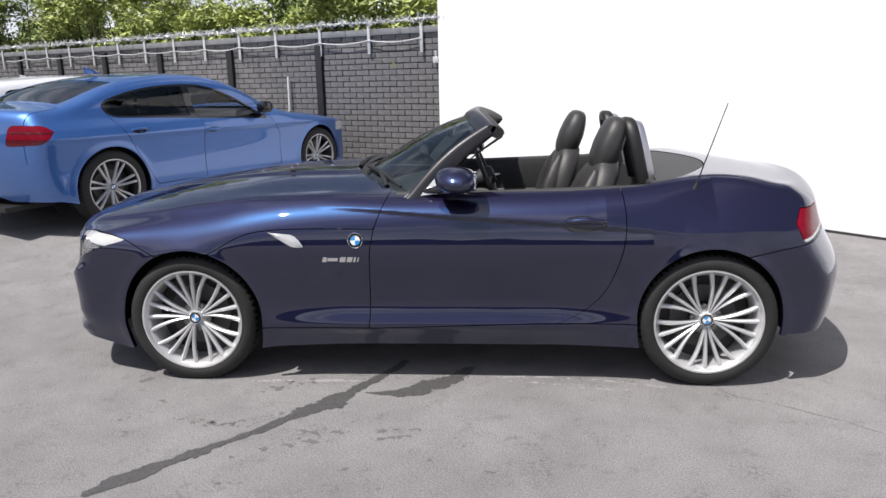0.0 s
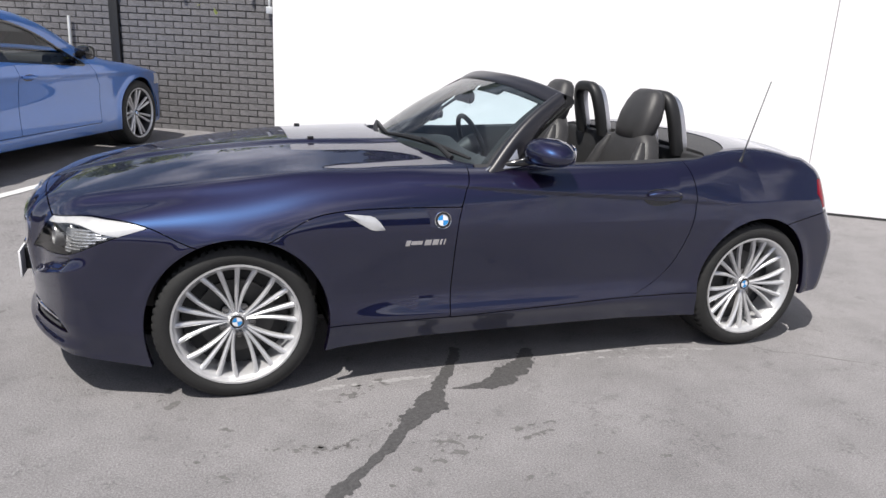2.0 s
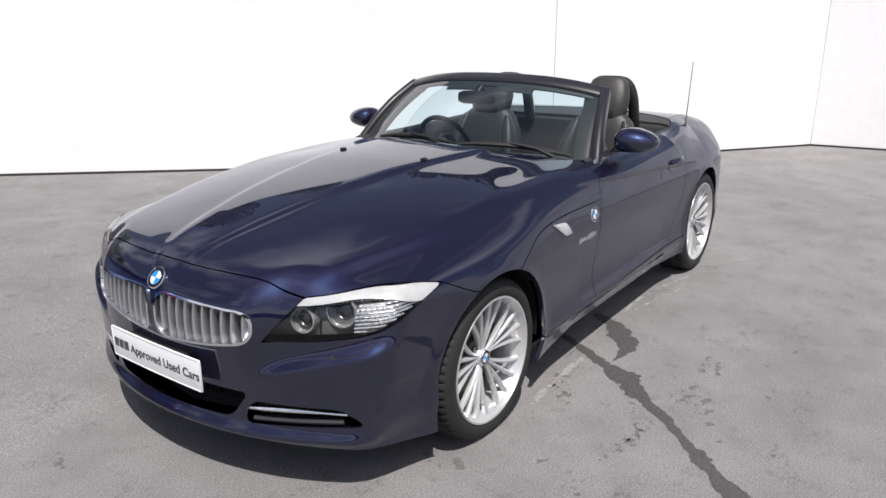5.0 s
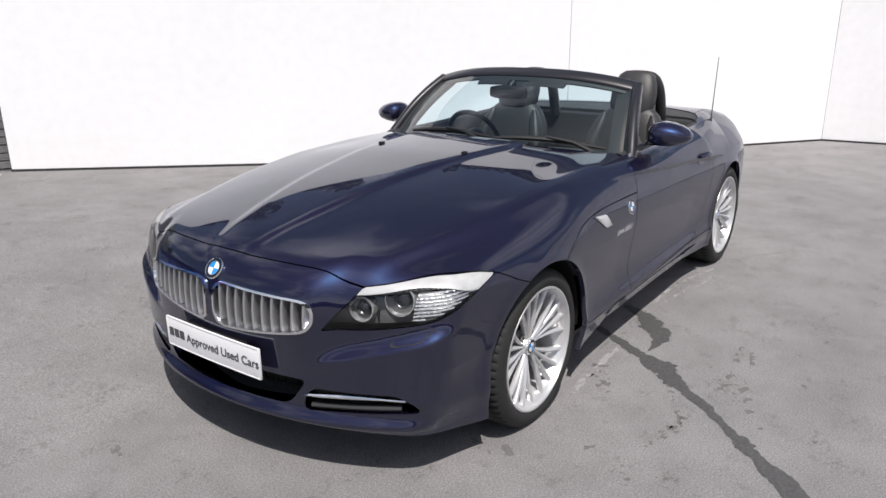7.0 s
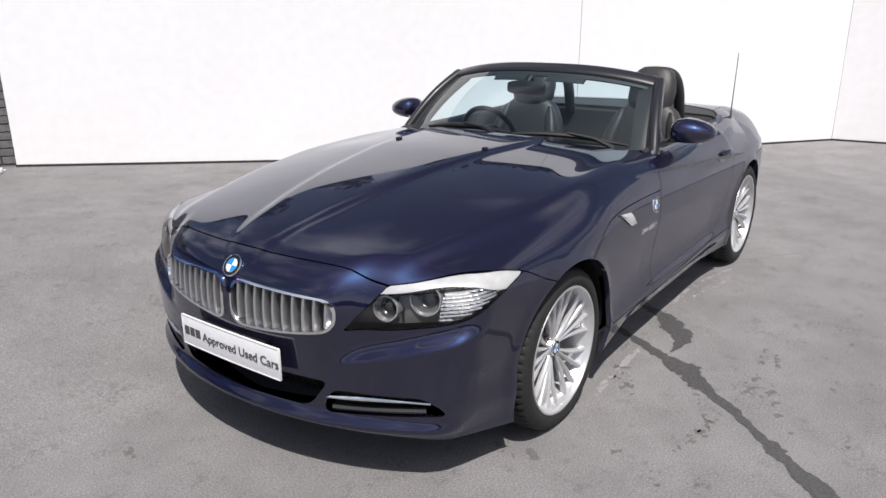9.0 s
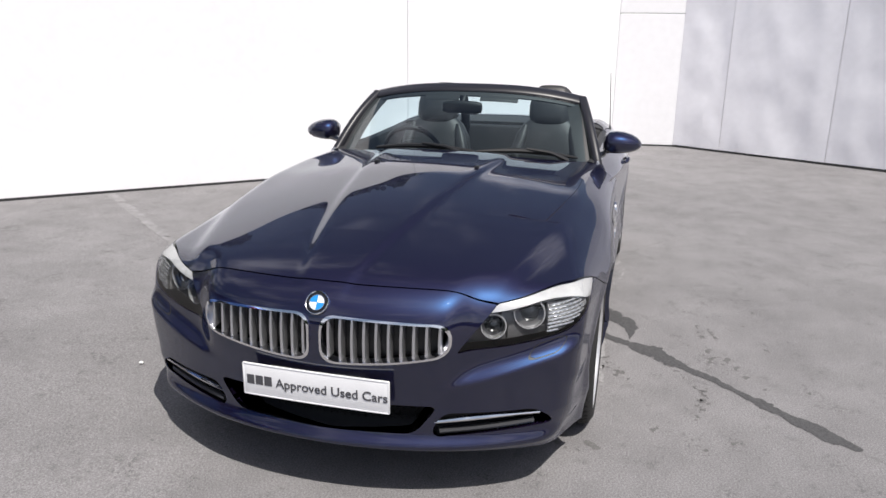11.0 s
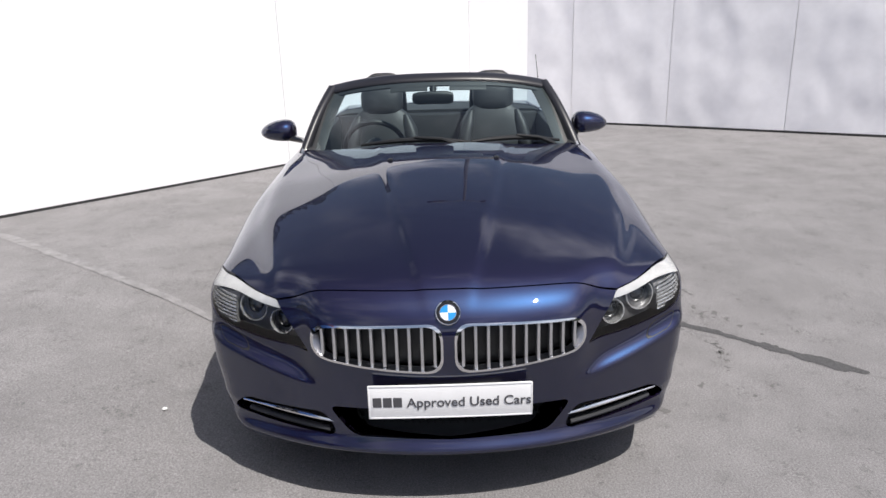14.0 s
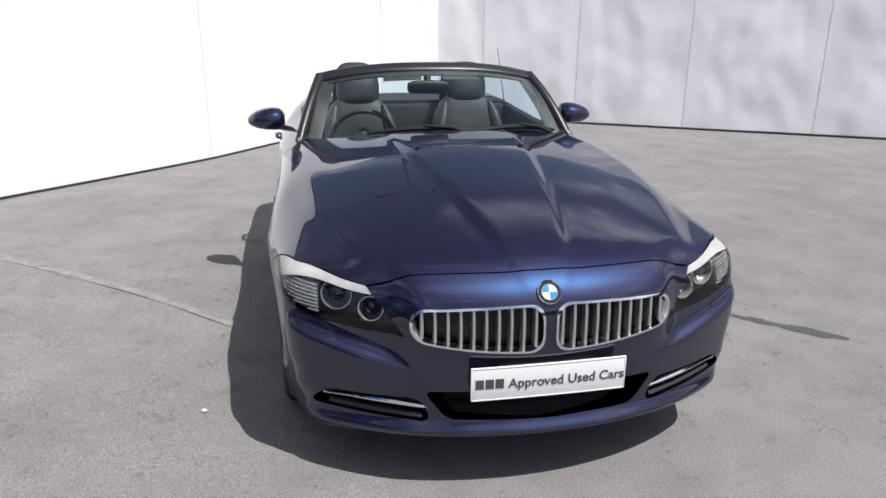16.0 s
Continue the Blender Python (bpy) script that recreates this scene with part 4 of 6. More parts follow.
# ---- badges and side trim ----
c, n = surf(0, 0.700, 0.0)
c.z = 0.704
nose_turn = n.to_track_quat('-Y', 'Z').to_matrix().to_4x4()
badge(roadster, 0.041, Matrix.Translation(c + n * 0.002) @ nose_turn)
for s in (-1, 1):
    c, n = flank(0.838, 0.714, s, 0.001)
    badge(roadster, 0.037, Matrix.Translation(c) @ n.to_track_quat('-Y', 'Z').to_matrix().to_4x4())
    for x0, x1, hh in ((0.680, 0.700, 0.012), (0.703, 0.752, 0.008), (0.762, 0.790, 0.012), (0.796, 0.822, 0.012), (0.828, 0.838, 0.012), (0.846, 0.852, 0.012)):
        bm = bmesh.new()
        rows = []
        for z in (0.623 - hh, 0.623 + hh):
            for x in (x0, x1):
                for o in (0.0, 0.003):
                    rows.append(bm.verts.new(flank(x + (z - 0.623) * 0.25, z, s, o)[0]))
        bmesh.ops.convex_hull(bm, input=rows)
        part("side_lettering_bar", bm, CHROME, roadster, "chrome side lettering", smooth=False)
    # side repeater: a slanted bright blade in a small vent
    bm = bmesh.new()
    rows = []
    for t in range(9):
        x = 0.425 + 0.165 * t / 8
        zt, zb = 0.752 - 0.016 * (t / 8) - 0.05 * max(0, (t - 5) / 3) ** 2, 0.750 - 0.068 * min(1, t / 5.5)
        rows.append([bm.verts.new(flank(x, zt, s, 0.004)[0]), bm.verts.new(flank(x, (zt + zb) / 2, s, 0.009)[0]), bm.verts.new(flank(x, min(zb, zt - 0.002), s, 0.004)[0])])
    for a, b in zip(rows, rows[1:]):
        bm.faces.new((a[0], a[1], b[1], b[0]))
        bm.faces.new((a[1], a[2], b[2], b[1]))
    bmesh.ops.recalc_face_normals(bm, faces=bm.faces)
    part("side_repeater", bm, LAMP_WHITE, roadster, "bright white side repeater blade")
    # door handle over a flat black disc, painted for the recess's shade
    bm = bmesh.new()
    cup = [bm.verts.new(flank(1.905 + 0.100 * math.cos(a), 0.786 + 0.038 * math.sin(a) * (1 - 0.25 * math.cos(a)), s, 0.0015)[0]) for a in [2 * math.pi * k / 28 for k in range(28)]]
    bm.faces.new(cup)
    handle = part("door_handle", bm, GLOSS_BLACK, roadster, "body-coloured door handle over a flat black disc for the recess's shade", smooth=False)
    bm = bmesh.new()
    tube(bm, [flank(1.822 + 0.172 * k / 10, 0.796 + 0.004 * math.sin(k / 10 * math.pi), s, 0.004 + 0.018 * math.sin(k / 10 * math.pi) ** 0.5)[0] for k in range(11)], [0.007 + 0.007 * math.sin(math.pi * k / 10) ** 0.5 for k in range(11)], 10, flat=1.1)
    part("grip", bm, PAINT, handle)


# ---- windscreen ----
def screen(a, s):
    """The windscreen's face: a from -1 (left) to 1 (right), s from 0 (foot) to 1 (top)."""
    b = Vector((0.76 + 0.34 * a * a, 0.742 * a, 0.942 - 0.067 * a * a))
    t = Vector((1.362 + 0.085 * a * a, 0.612 * a, 1.260 - 0.058 * abs(a) ** 2.6))
    p = b.lerp(t, s)
    bow = 0.028 * math.sin(math.pi * min(max(s, 0), 1))
    return p + Vector((-0.5, 0, 0.86)) * bow


n, k = 36, 18
vs = [screen(-1 + 2 * i / n, j / k) for i in range(n + 1) for j in range(k + 1)]
fs = [(i * (k + 1) + j, i * (k + 1) + j + 1, (i + 1) * (k + 1) + j + 1, (i + 1) * (k + 1) + j) for i in range(n) for j in range(k)]
# body-coloured screen frame; its dark look is put into a near-black colour
FRAME = mat("shade_darkened_frame", (0.014, 0.0135, 0.018), 0.38, coat=0.25)
glass = raw("windscreen", vs, fs, GLASS, roadster, "clear raked windscreen")
glass.visible_shadow = False
for s in (-1, 1):
    bm = bmesh.new()
    secs = []
    for j in range(15):
        t = -0.06 + 1.04 * j / 14
        c = screen(s, t)
        d = (screen(s, t + 0.02) - screen(s, t - 0.02)).normalized()
        o = Vector((0.30, s * 0.93, 0.15))
        o = (o - d * o.dot(d)).normalized()
        q = d.cross(o).normalized()
        secs.append((c + o * 0.012 + Vector((0.022, 0, 0)), o * 0.028, q * (0.058 - 0.026 * max(t, 0))))
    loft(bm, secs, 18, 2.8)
    part("windscreen_pillar", bm, FRAME, roadster, "body-coloured windscreen pillar, its paint darkened for shade")
    bm = bmesh.new()
    secs = []
    for j in range(15):
        t = 0.10 + 0.88 * j / 14
        c = screen(s * 0.93, t) + Vector((0.012, 0, -0.010))
        secs.append((c, Vector((0, 0.038, 0)), Vector((0.018, 0, 0.012))))
    loft(bm, secs, 12, 3)
    part("pillar_trim", bm, CABIN, roadster)
    bm = bmesh.new()
    secs = []
    for j in range(9):
        t = 0.25 + 0.74 * j / 8
        c = screen(s, t) + Vector((0.062 + 0.02 * t, -s * 0.004, -0.032))
        secs.append((c, Vector((0, 0.020, 0)), Vector((0.020, 0, 0.020))))
    loft(bm, secs, 12, 3)
    part("door_seal", bm, BLACK, roadster, "black rubber seal")
bm = bmesh.new()
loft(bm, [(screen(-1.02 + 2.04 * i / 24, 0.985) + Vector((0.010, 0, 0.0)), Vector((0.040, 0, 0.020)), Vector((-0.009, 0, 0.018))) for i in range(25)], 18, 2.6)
part("header_rail", bm, FRAME, roadster, "body-coloured header rail, its paint darkened for shade")
bm = bmesh.new()
loft(bm, [(screen(-1.02 + 2.04 * i / 24, 0.985) + Vector((0.058, 0, -0.008)), Vector((0.030, 0, -0.012)), Vector((0.010, 0, 0.026))) for i in range(25)], 18, 3)
part("header_seal", bm, BLACK, roadster, "black rubber header seal")
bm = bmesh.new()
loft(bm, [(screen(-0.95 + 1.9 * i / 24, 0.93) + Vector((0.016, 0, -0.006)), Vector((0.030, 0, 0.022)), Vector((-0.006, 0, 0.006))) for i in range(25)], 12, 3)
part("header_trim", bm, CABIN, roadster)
for s in (-1, 1):
    bm = bmesh.new()
    loft(bm, [(screen(s * (0.10 + 0.34 * i / 8), 0.885) + Vector((0.03, 0, -0.008)), Vector((0.045, 0, 0.030)), Vector((-0.004, 0, 0.006))) for i in range(9)], 12, 3)
    part("sun_visor", bm, CABIN, roadster)
bm = bmesh.new()
loft(bm, [((1.240, y, 1.157 + dz), Vector((0.022, 0, 0)) * k, Vector((0, 0, 0.037)) * k) for y, k, dz in ((-0.085, 0.35, 0), (-0.08, 0.75, 0), (-0.05, 0.98, 0), (0.035, 1.0, 0.003), (0.115, 0.95, 0), (0.145, 0.72, 0), (0.15, 0.35, 0))], 20, 2.4)
rvm = part("rear_view_mirror", bm, BLACK, roadster, "black rear-view mirror on a short stem")
bm = bmesh.new()
tube(bm, [(1.242, 0.03, 1.17), (1.262, 0.03, 1.195), (1.285, 0.03, 1.205)], [0.014, 0.016, 0.022], 10)
part("stem", bm, BLACK, rvm)
# cowl under the wipers
bm = bmesh.new()
v0 = []
for i in range(31):
    a = -1 + 2 * i / 30
    y = 0.755 * a
    front = Vector((0.70 + 0.60 * y * y, y, 0))
    front.z = lid(front.x - 0.005, y)[0].z - 0.014
    v0.append((bm.verts.new(front), bm.verts.new(screen(a, 0.0) + Vector((0.02, 0, -0.012))), bm.verts.new(screen(a, 0.0) + Vector((0.05, 0, -0.06)))))
for a, b in zip(v0, v0[1:]):
    bm.faces.new((a[0], b[0], b[1], a[1]))
    bm.faces.new((a[1], b[1], b[2], a[2]))
bmesh.ops.recalc_face_normals(bm, faces=bm.faces)
part("cowl", bm, BLACK, roadster, "black plastic cowl")


def wiper(y0, y1, x0, lift):
    bm = bmesh.new()
    pts = []
    for k in range(13):
        t = k / 12
        y = y0 + (y1 - y0) * t
        a = y / 0.742
        p = screen(a, 0.045 + 0.035 * math.sin(t * math.pi) + lift * t) + Vector((-0.018, 0, 0.022))
        pts.append(p)
    tube(bm, pts, [0.007 + 0.007 * math.sin(math.pi * k / 12) for k in range(13)], 8)
    w = part("wiper", bm, BLACK, roadster, "black flat wiper blade")
    bm = bmesh.new()
    tube(bm, [pts[11] + Vector((-0.045, 0, -0.015)), pts[9] + Vector((-0.03, 0, 0.01)), pts[6] + Vector((-0.006, 0, 0.014))], [0.014, 0.010, 0.007], 8)
    part("wiper_arm", bm, BLACK, w)


wiper(0.42, -0.15, 0.84, 0.0)
wiper(-0.16, -0.66, 0.84, 0.01)
for y in (-0.255, 0.235):
    bm = bmesh.new()
    c, nn = lid(0.385, y, 0.004)
    box(bm, -0.014, 0.014, -0.010, 0.010, -0.006, 0.006, 0.003, Matrix.Translation(c))
    part("washer_jet", bm, BLACK, roadster)

# ---- door mirrors ----
for s in (-1, 1):
    far = 0.04 if s > 0 else -0.022
    bm = bmesh.new()
    secs = []
    for y, cx, cz, hx, hz in ((0.795, 1.300, 0.980, 0.034, 0.030), (0.805, 1.304, 0.984, 0.062, 0.049), (0.825, 1.308, 0.988, 0.088, 0.059), (0.86, 1.313, 0.989, 0.098, 0.062), (0.90, 1.318, 0.988, 0.096, 0.059), (0.945, 1.323, 0.985, 0.084, 0.049), (0.975, 1.326, 0.982, 0.064, 0.035), (0.993, 1.328, 0.980, 0.040, 0.020), (1.0, 1.328, 0.979, 0.016, 0.008)):
        secs.append(((cx, s * (y + far), cz), Vector((hx, 0, 0)), Vector((0, 0, hz))))
    loft(bm, secs, 28, 2.3)
    mir = part("door_mirror", bm, PAINT, roadster, "body-coloured door mirror on a slim stalk")
    bm = bmesh.new()
    loft(bm, [((1.398, s * (0.885 + far), 0.986), Vector((0, 0.068, 0)), Vector((0, 0, 0.044))), ((1.407, s * (0.885 + far), 0.986), Vector((0, 0.064, 0)), Vector((0, 0, 0.041)))], 24, 3)
    part("mirror_glass", bm, CHROME, mir, "mirror glass")
    bm = bmesh.new()
    loft(bm, [((1.20, s * 0.762, 0.928), Vector((0.055, 0, 0)), Vector((0, 0.012, 0.012))), ((1.235, s * 0.785, 0.938), Vector((0.05, 0, 0)), Vector((0, 0.008, 0.015))), ((1.275, s * (0.815 + far), 0.948), Vector((0.045, 0, 0)), Vector((0, 0.004, 0.019))), ((1.30, s * (0.855 + far), 0.958), Vector((0.045, 0, 0)), Vector((0, 0.002, 0.024)))], 16, 2.4)
    part("mirror_stalk", bm, GLOSS_BLACK, mir, "gloss black stalk")
    bm = bmesh.new()
    tri = [Vector((1.06, s * 0.765, 0.90)), Vector((1.22, s * 0.772, 0.915)), Vector((1.21, s * 0.735, 1.0))]
    top_ = [bm.verts.new(p + Vector((0, s * 0.006, 0))) for p in tri]
    bot_ = [bm.verts.new(p - Vector((0, s * 0.006, 0))) for p in tri]
    bm.faces.new(top_)
    bm.faces.new(bot_[::-1])
    for i in range(3):
        bm.faces.new((top_[i], top_[(i + 1) % 3], bot_[(i + 1) % 3], bot_[i]))
    bmesh.ops.recalc_face_normals(bm, faces=bm.faces)
    part("sail_panel", bm, SATIN, mir, smooth=False)

# ---- aerial ----
bm = bmesh.new()
loft(bm, [((2.400, -0.757, 0.895), Vector((0.022, 0, 0)), Vector((0, 0.014, 0))), ((2.408, -0.755, 0.915), Vector((0.014, 0, 0)), Vector((0, 0.010, 0))), ((2.425, -0.752, 0.955), Vector((0.006, 0, 0)), Vector((0, 0.006, 0)))], 14, 2)
aer = part("aerial", bm, BLACK, roadster, "slim black whip aerial")
bm = bmesh.new()
tube(bm, [(2.422, -0.752, 0.95), (2.47, -0.742, 1.09), (2.547, -0.726, 1.313)], [0.0038, 0.0028, 0.0022], 8)
part("whip", bm, BLACK, aer)

# ---- cabin ----
bm = bmesh.new()
rows = []
for i in range(25):
    y = -0.72 + 1.44 * i / 24
    hump = 0.035 * math.exp(-((y - 0.37) / 0.16) ** 2) + 0.012 * math.exp(-((y + 0.37) / 0.2) ** 2)
    prof = ((0.86 + 0.3 * (y / 0.74) ** 2, 0.86), (1.10, 0.876 + hump * 0.4), (1.22, 0.872 + hump), (1.285, 0.862 + hump), (1.30, 0.80), (1.25, 0.62), (1.15, 0.35))
    rows.append([bm.verts.new((x, y, z)) for x, z in prof])
for a, b in zip(rows, rows[1:]):
    for i in range(len(a) - 1):
        bm.faces.new((a[i], b[i], b[i + 1], a[i + 1]))
bmesh.ops.recalc_face_normals(bm, faces=bm.faces)
part("dashboard", bm, CABIN, roadster, "black grained dashboard")
bm = bmesh.new()
box(bm, 1.0, 2.32, -0.70, 0.70, 0.24, 0.26)
part("cabin_floor", bm, BLACK, roadster, smooth=False)
bm = bmesh.new()
box(bm, 2.235, 2.32, -0.72, 0.72, 0.24, 0.945, 0.02)
part("rear_bulkhead", bm, CABIN, roadster)
for s in (-1, 1):
    bm = bmesh.new()
    rows = []
    for i in range(21):
        x = 1.02 + 1.27 * i / 20
        zt = 0.918 + 0.028 * max(0, (x - 1.4) / 0.9) - 0.0
        rows.append([bm.verts.new((x, s * yy, zz)) for yy, zz in ((0.752, zt - 0.022), (0.742, zt - 0.006), (0.722, zt + 0.002), (0.700, zt - 0.010), (0.688, zt - 0.06), (0.70, 0.72), (0.665, 0.68), (0.66, 0.58), (0.71, 0.54), (0.71, 0.24))])
    for a, b in zip(rows, rows[1:]):
        for i in range(len(a) - 1):
            bm.faces.new((a[i], b[i], b[i + 1], a[i + 1]))
    bmesh.ops.recalc_face_normals(bm, faces=bm.faces)
    card = part("door_card", bm, CABIN, roadster, "black door lining with an armrest")
    bm = bmesh.new()
    tube(bm, [(1.36, s * 0.688, 0.79), (1.42, s * 0.670, 0.795), (1.47, s * 0.672, 0.812), (1.52, s * 0.684, 0.818)], [0.006, 0.010, 0.010, 0.006], 8)
    part("pull_handle", bm, SATIN, card, "satin metal pull handle")
bm = bmesh.new()
loft(bm, [((1.27, 0, 0.50), Vector((0, 0.13, 0)), Vector((0.02, 0, 0.14))), ((1.55, 0, 0.46), Vector((0, 0.12, 0)), Vector((0, 0, 0.13))), ((2.24, 0, 0.48), Vector((0, 0.11, 0)), Vector((0, 0, 0.16)))], 20, 4)
part("centre_tunnel", bm, CABIN, roadster)


def seat(s):
    y = s * 0.372
    st = tagged(new("seat"), "black leather sports seat with a fixed headrest")
    st.parent = roadster
    lean = Vector((0.20, 0, 0.98)).normalized()
    foot = Vector((1.945 if s < 0 else 1.83, y, 0.44))
    bm = bmesh.new()
    loft(bm, [((foot.x - 0.40 + 0.5 * t, y, 0.46 - 0.05 * t), Vector((0, 0.245, 0)), Vector((0, 0, 0.09 + 0.01 * math.sin(t * 3)))) for t in (0, 0.08, 0.3, 0.6, 0.9, 1.0)], 28, 3.2)
    part("cushion", bm, LEATHER, st)

    def spine(t):
        return foot + lean * t + Vector((-0.02 * math.sin(t * 5), 0, 0))
    bm = bmesh.new()
    secs = []
    for t, w, d in ((0.0, 0.21, 0.07), (0.05, 0.245, 0.085), (0.2, 0.25, 0.085), (0.35, 0.245, 0.08), (0.47, 0.225, 0.075), (0.555, 0.175, 0.068), (0.60, 0.12, 0.058), (0.625, 0.05, 0.03)):
        secs.append((spine(t), Vector((0, w, 0)), Vector((d, 0, -0.2 * d))))
    loft(bm, secs, 32, 3.0)
    part("backrest", bm, LEATHER, st)
    for q in (-1, 1):
        bm = bmesh.new()
        secs = []
        for t, w, d in ((0.02, 0.03, 0.03), (0.10, 0.048, 0.06), (0.25, 0.05, 0.068), (0.4, 0.046, 0.06), (0.5, 0.038, 0.042), (0.56, 0.015, 0.015)):
            secs.append((spine(t) + Vector((-0.055, q * (0.205 - 0.05 * max(0, (t - 0.35)) / 0.2), 0)), Vector((0.2 * w, w, 0)), Vector((d, -0.15 * q * d, 0))))
        loft(bm, secs, 20, 2.3)
        part("side_bolster", bm, LEATHER, st)
    bm = bmesh.new()
    secs = []
    for t, w, d in ((0.545, 0.07, 0.035), (0.565, 0.120, 0.056), (0.61, 0.138, 0.068), (0.68, 0.140, 0.070), (0.74, 0.130, 0.063), (0.79, 0.108, 0.050), (0.812, 0.075, 0.034), (0.818, 0.03, 0.012)):
        secs.append((spine(t) + Vector((-0.018 + 0.03 * (t - 0.6), 0, 0)), Vector((0, w, 0)), Vector((d, 0, -0.2 * d))))
    loft(bm, secs, 30, 2.7)
    part("headrest", bm, LEATHER, st)
    return st


def hoop(s):
    y = s * 0.372
    h = None
    for nm, mtl, off, th, dp in (("roll_hoop", SATIN, 0.026, 0.014, 0.030), ("inner_pad", BLACK, -0.008, 0.030, 0.032)):
        bm = bmesh.new()
        secs = []
        for k in range(25):
            a = math.pi * k / 24
            yy = -math.cos(a)
            prof_y = math.copysign(abs(yy) ** 0.55, yy) * 0.125
            zz = 0.92 + 0.290 * math.sin(a) ** 0.42
            xx = 2.238 - 0.12 * (zz - 0.92) / 0.3 * 0.6 + off
            nrm = Vector((0, -math.cos(a) * 0.7, math.sin(a))).normalized()
            secs.append(((xx, y + prof_y, zz), Vector((dp, 0, 0)), nrm * th))
        loft(bm, secs, 12, 3)
        o = part(nm, bm, mtl, h or roadster, "satin silver roll-over hoop with a black inner pad" if h is None else "")
        h = h or o


for s in (-1, 1):
    seat(s)
    hoop(s)
bm = bmesh.new()
wm = Matrix.Translation((1.44, 0.39, 0.845)) @ Vector((1, 0, 0.42)).to_track_quat('Y', 'Z').to_matrix().to_4x4()
ringpts = [wm @ Vector((0.182 * math.cos(2 * math.pi * k / 40), 0, 0.182 * math.sin(2 * math.pi * k / 40))) for k in range(41)]
tube(bm, ringpts, 0.015, 10, caps=False)
sw = part("steering_wheel", bm, LEATHER, roadster, "black leather three-spoke steering wheel")
bm = bmesh.new()
lathe(bm, [(0.001, 0.05), (0.05, 0.045), (0.062, 0.02), (0.06, -0.03), (0.04, -0.1)], 24, wm)
bmesh.ops.recalc_face_normals(bm, faces=bm.faces)
part("boss", bm, CABIN, sw)
for an in (90 + 100, -10, -90):
    bm = bmesh.new()
    d = Vector((math.cos(radians(an)), 0, math.sin(radians(an))))
    tube(bm, [wm @ (d * 0.04 + Vector((0, 0.02, 0))), wm @ (d * 0.175)], 0.014, 8)
    part("wheel_spoke", bm, SATIN if an == -90 else CABIN, sw)


# ---- saloon cars behind ----
S_BASE, S_Z = 2.81, 0.33
s_top = spline((-0.85, 0.58), (-0.70, 0.70), (-0.4, 0.80), (0.1, 0.885), (0.52, 0.945), (0.70, 1.005), (1.05, 1.180), (1.42, 1.305), (1.8, 1.338), (2.3, 1.315), (2.75, 1.218), (3.08, 1.105), (3.26, 1.072), (3.5, 1.06), (3.8, 1.0))
s_wide = spline((-0.8, 0.76), (-0.4, 0.86), (0.0, 0.90), (1.0, 0.905), (2.0, 0.905), (2.81, 0.905), (3.4, 0.86), (3.85, 0.77))
s_side = spline((0.1, -0.09), (0.2, -0.04), (0.35, -0.018), (0.5, -0.022), (0.72, 0.0), (0.86, -0.018), (0.94, -0.085), (1.1, -0.145), (1.3, -0.235), (1.45, -0.34))


s_hatch = spline((-0.85, 0.58), (-0.70, 0.70), (-0.4, 0.80), (0.1, 0.885), (0.52, 0.945), (0.70, 1.005), (1.05, 1.195), (1.42, 1.335), (1.8, 1.385), (2.3, 1.385), (2.75, 1.36), (3.15, 1.31), (3.4, 1.22), (3.62, 1.06), (3.8, 0.9))


def saloon_gap(x, y, z, roof=s_top):
    a = np.abs(y)
    top = z - (roof(x) - 0.05 * (a / 0.8) ** 2)
    line = 0.012 * bell(z - 0.77 - 0.012 * (x - 1), 0.03)
    fl = 0.014 * bell(np.hypot(x, z - S_Z) - 0.37, 0.035) + 0.014 * bell(np.hypot(x - S_BASE, z - S_Z) - 0.37, 0.035)
    side = a - (s_wide(x) + s_side(z) + line + fl)
    nose = -0.79 + 0.30 * a**2 + 0.25 * np.maximum(z - 0.6, 0) ** 1.5 - x
    tail = x - (3.60 - 0.26 * a**2 - 0.4 * (z - 0.72) ** 2)
    return smax(smax(smax(top, side, 0.09), nose, 0.10), tail, 0.10)


TWIN = []
for k in range(7):
    TWIN += [(360 / 7 * k - 9, 360 / 7 * k - 7.5, 0.0085, 0.0120), (360 / 7 * k + 9, 360 / 7 * k + 7.5, 0.0085, 0.0120)]


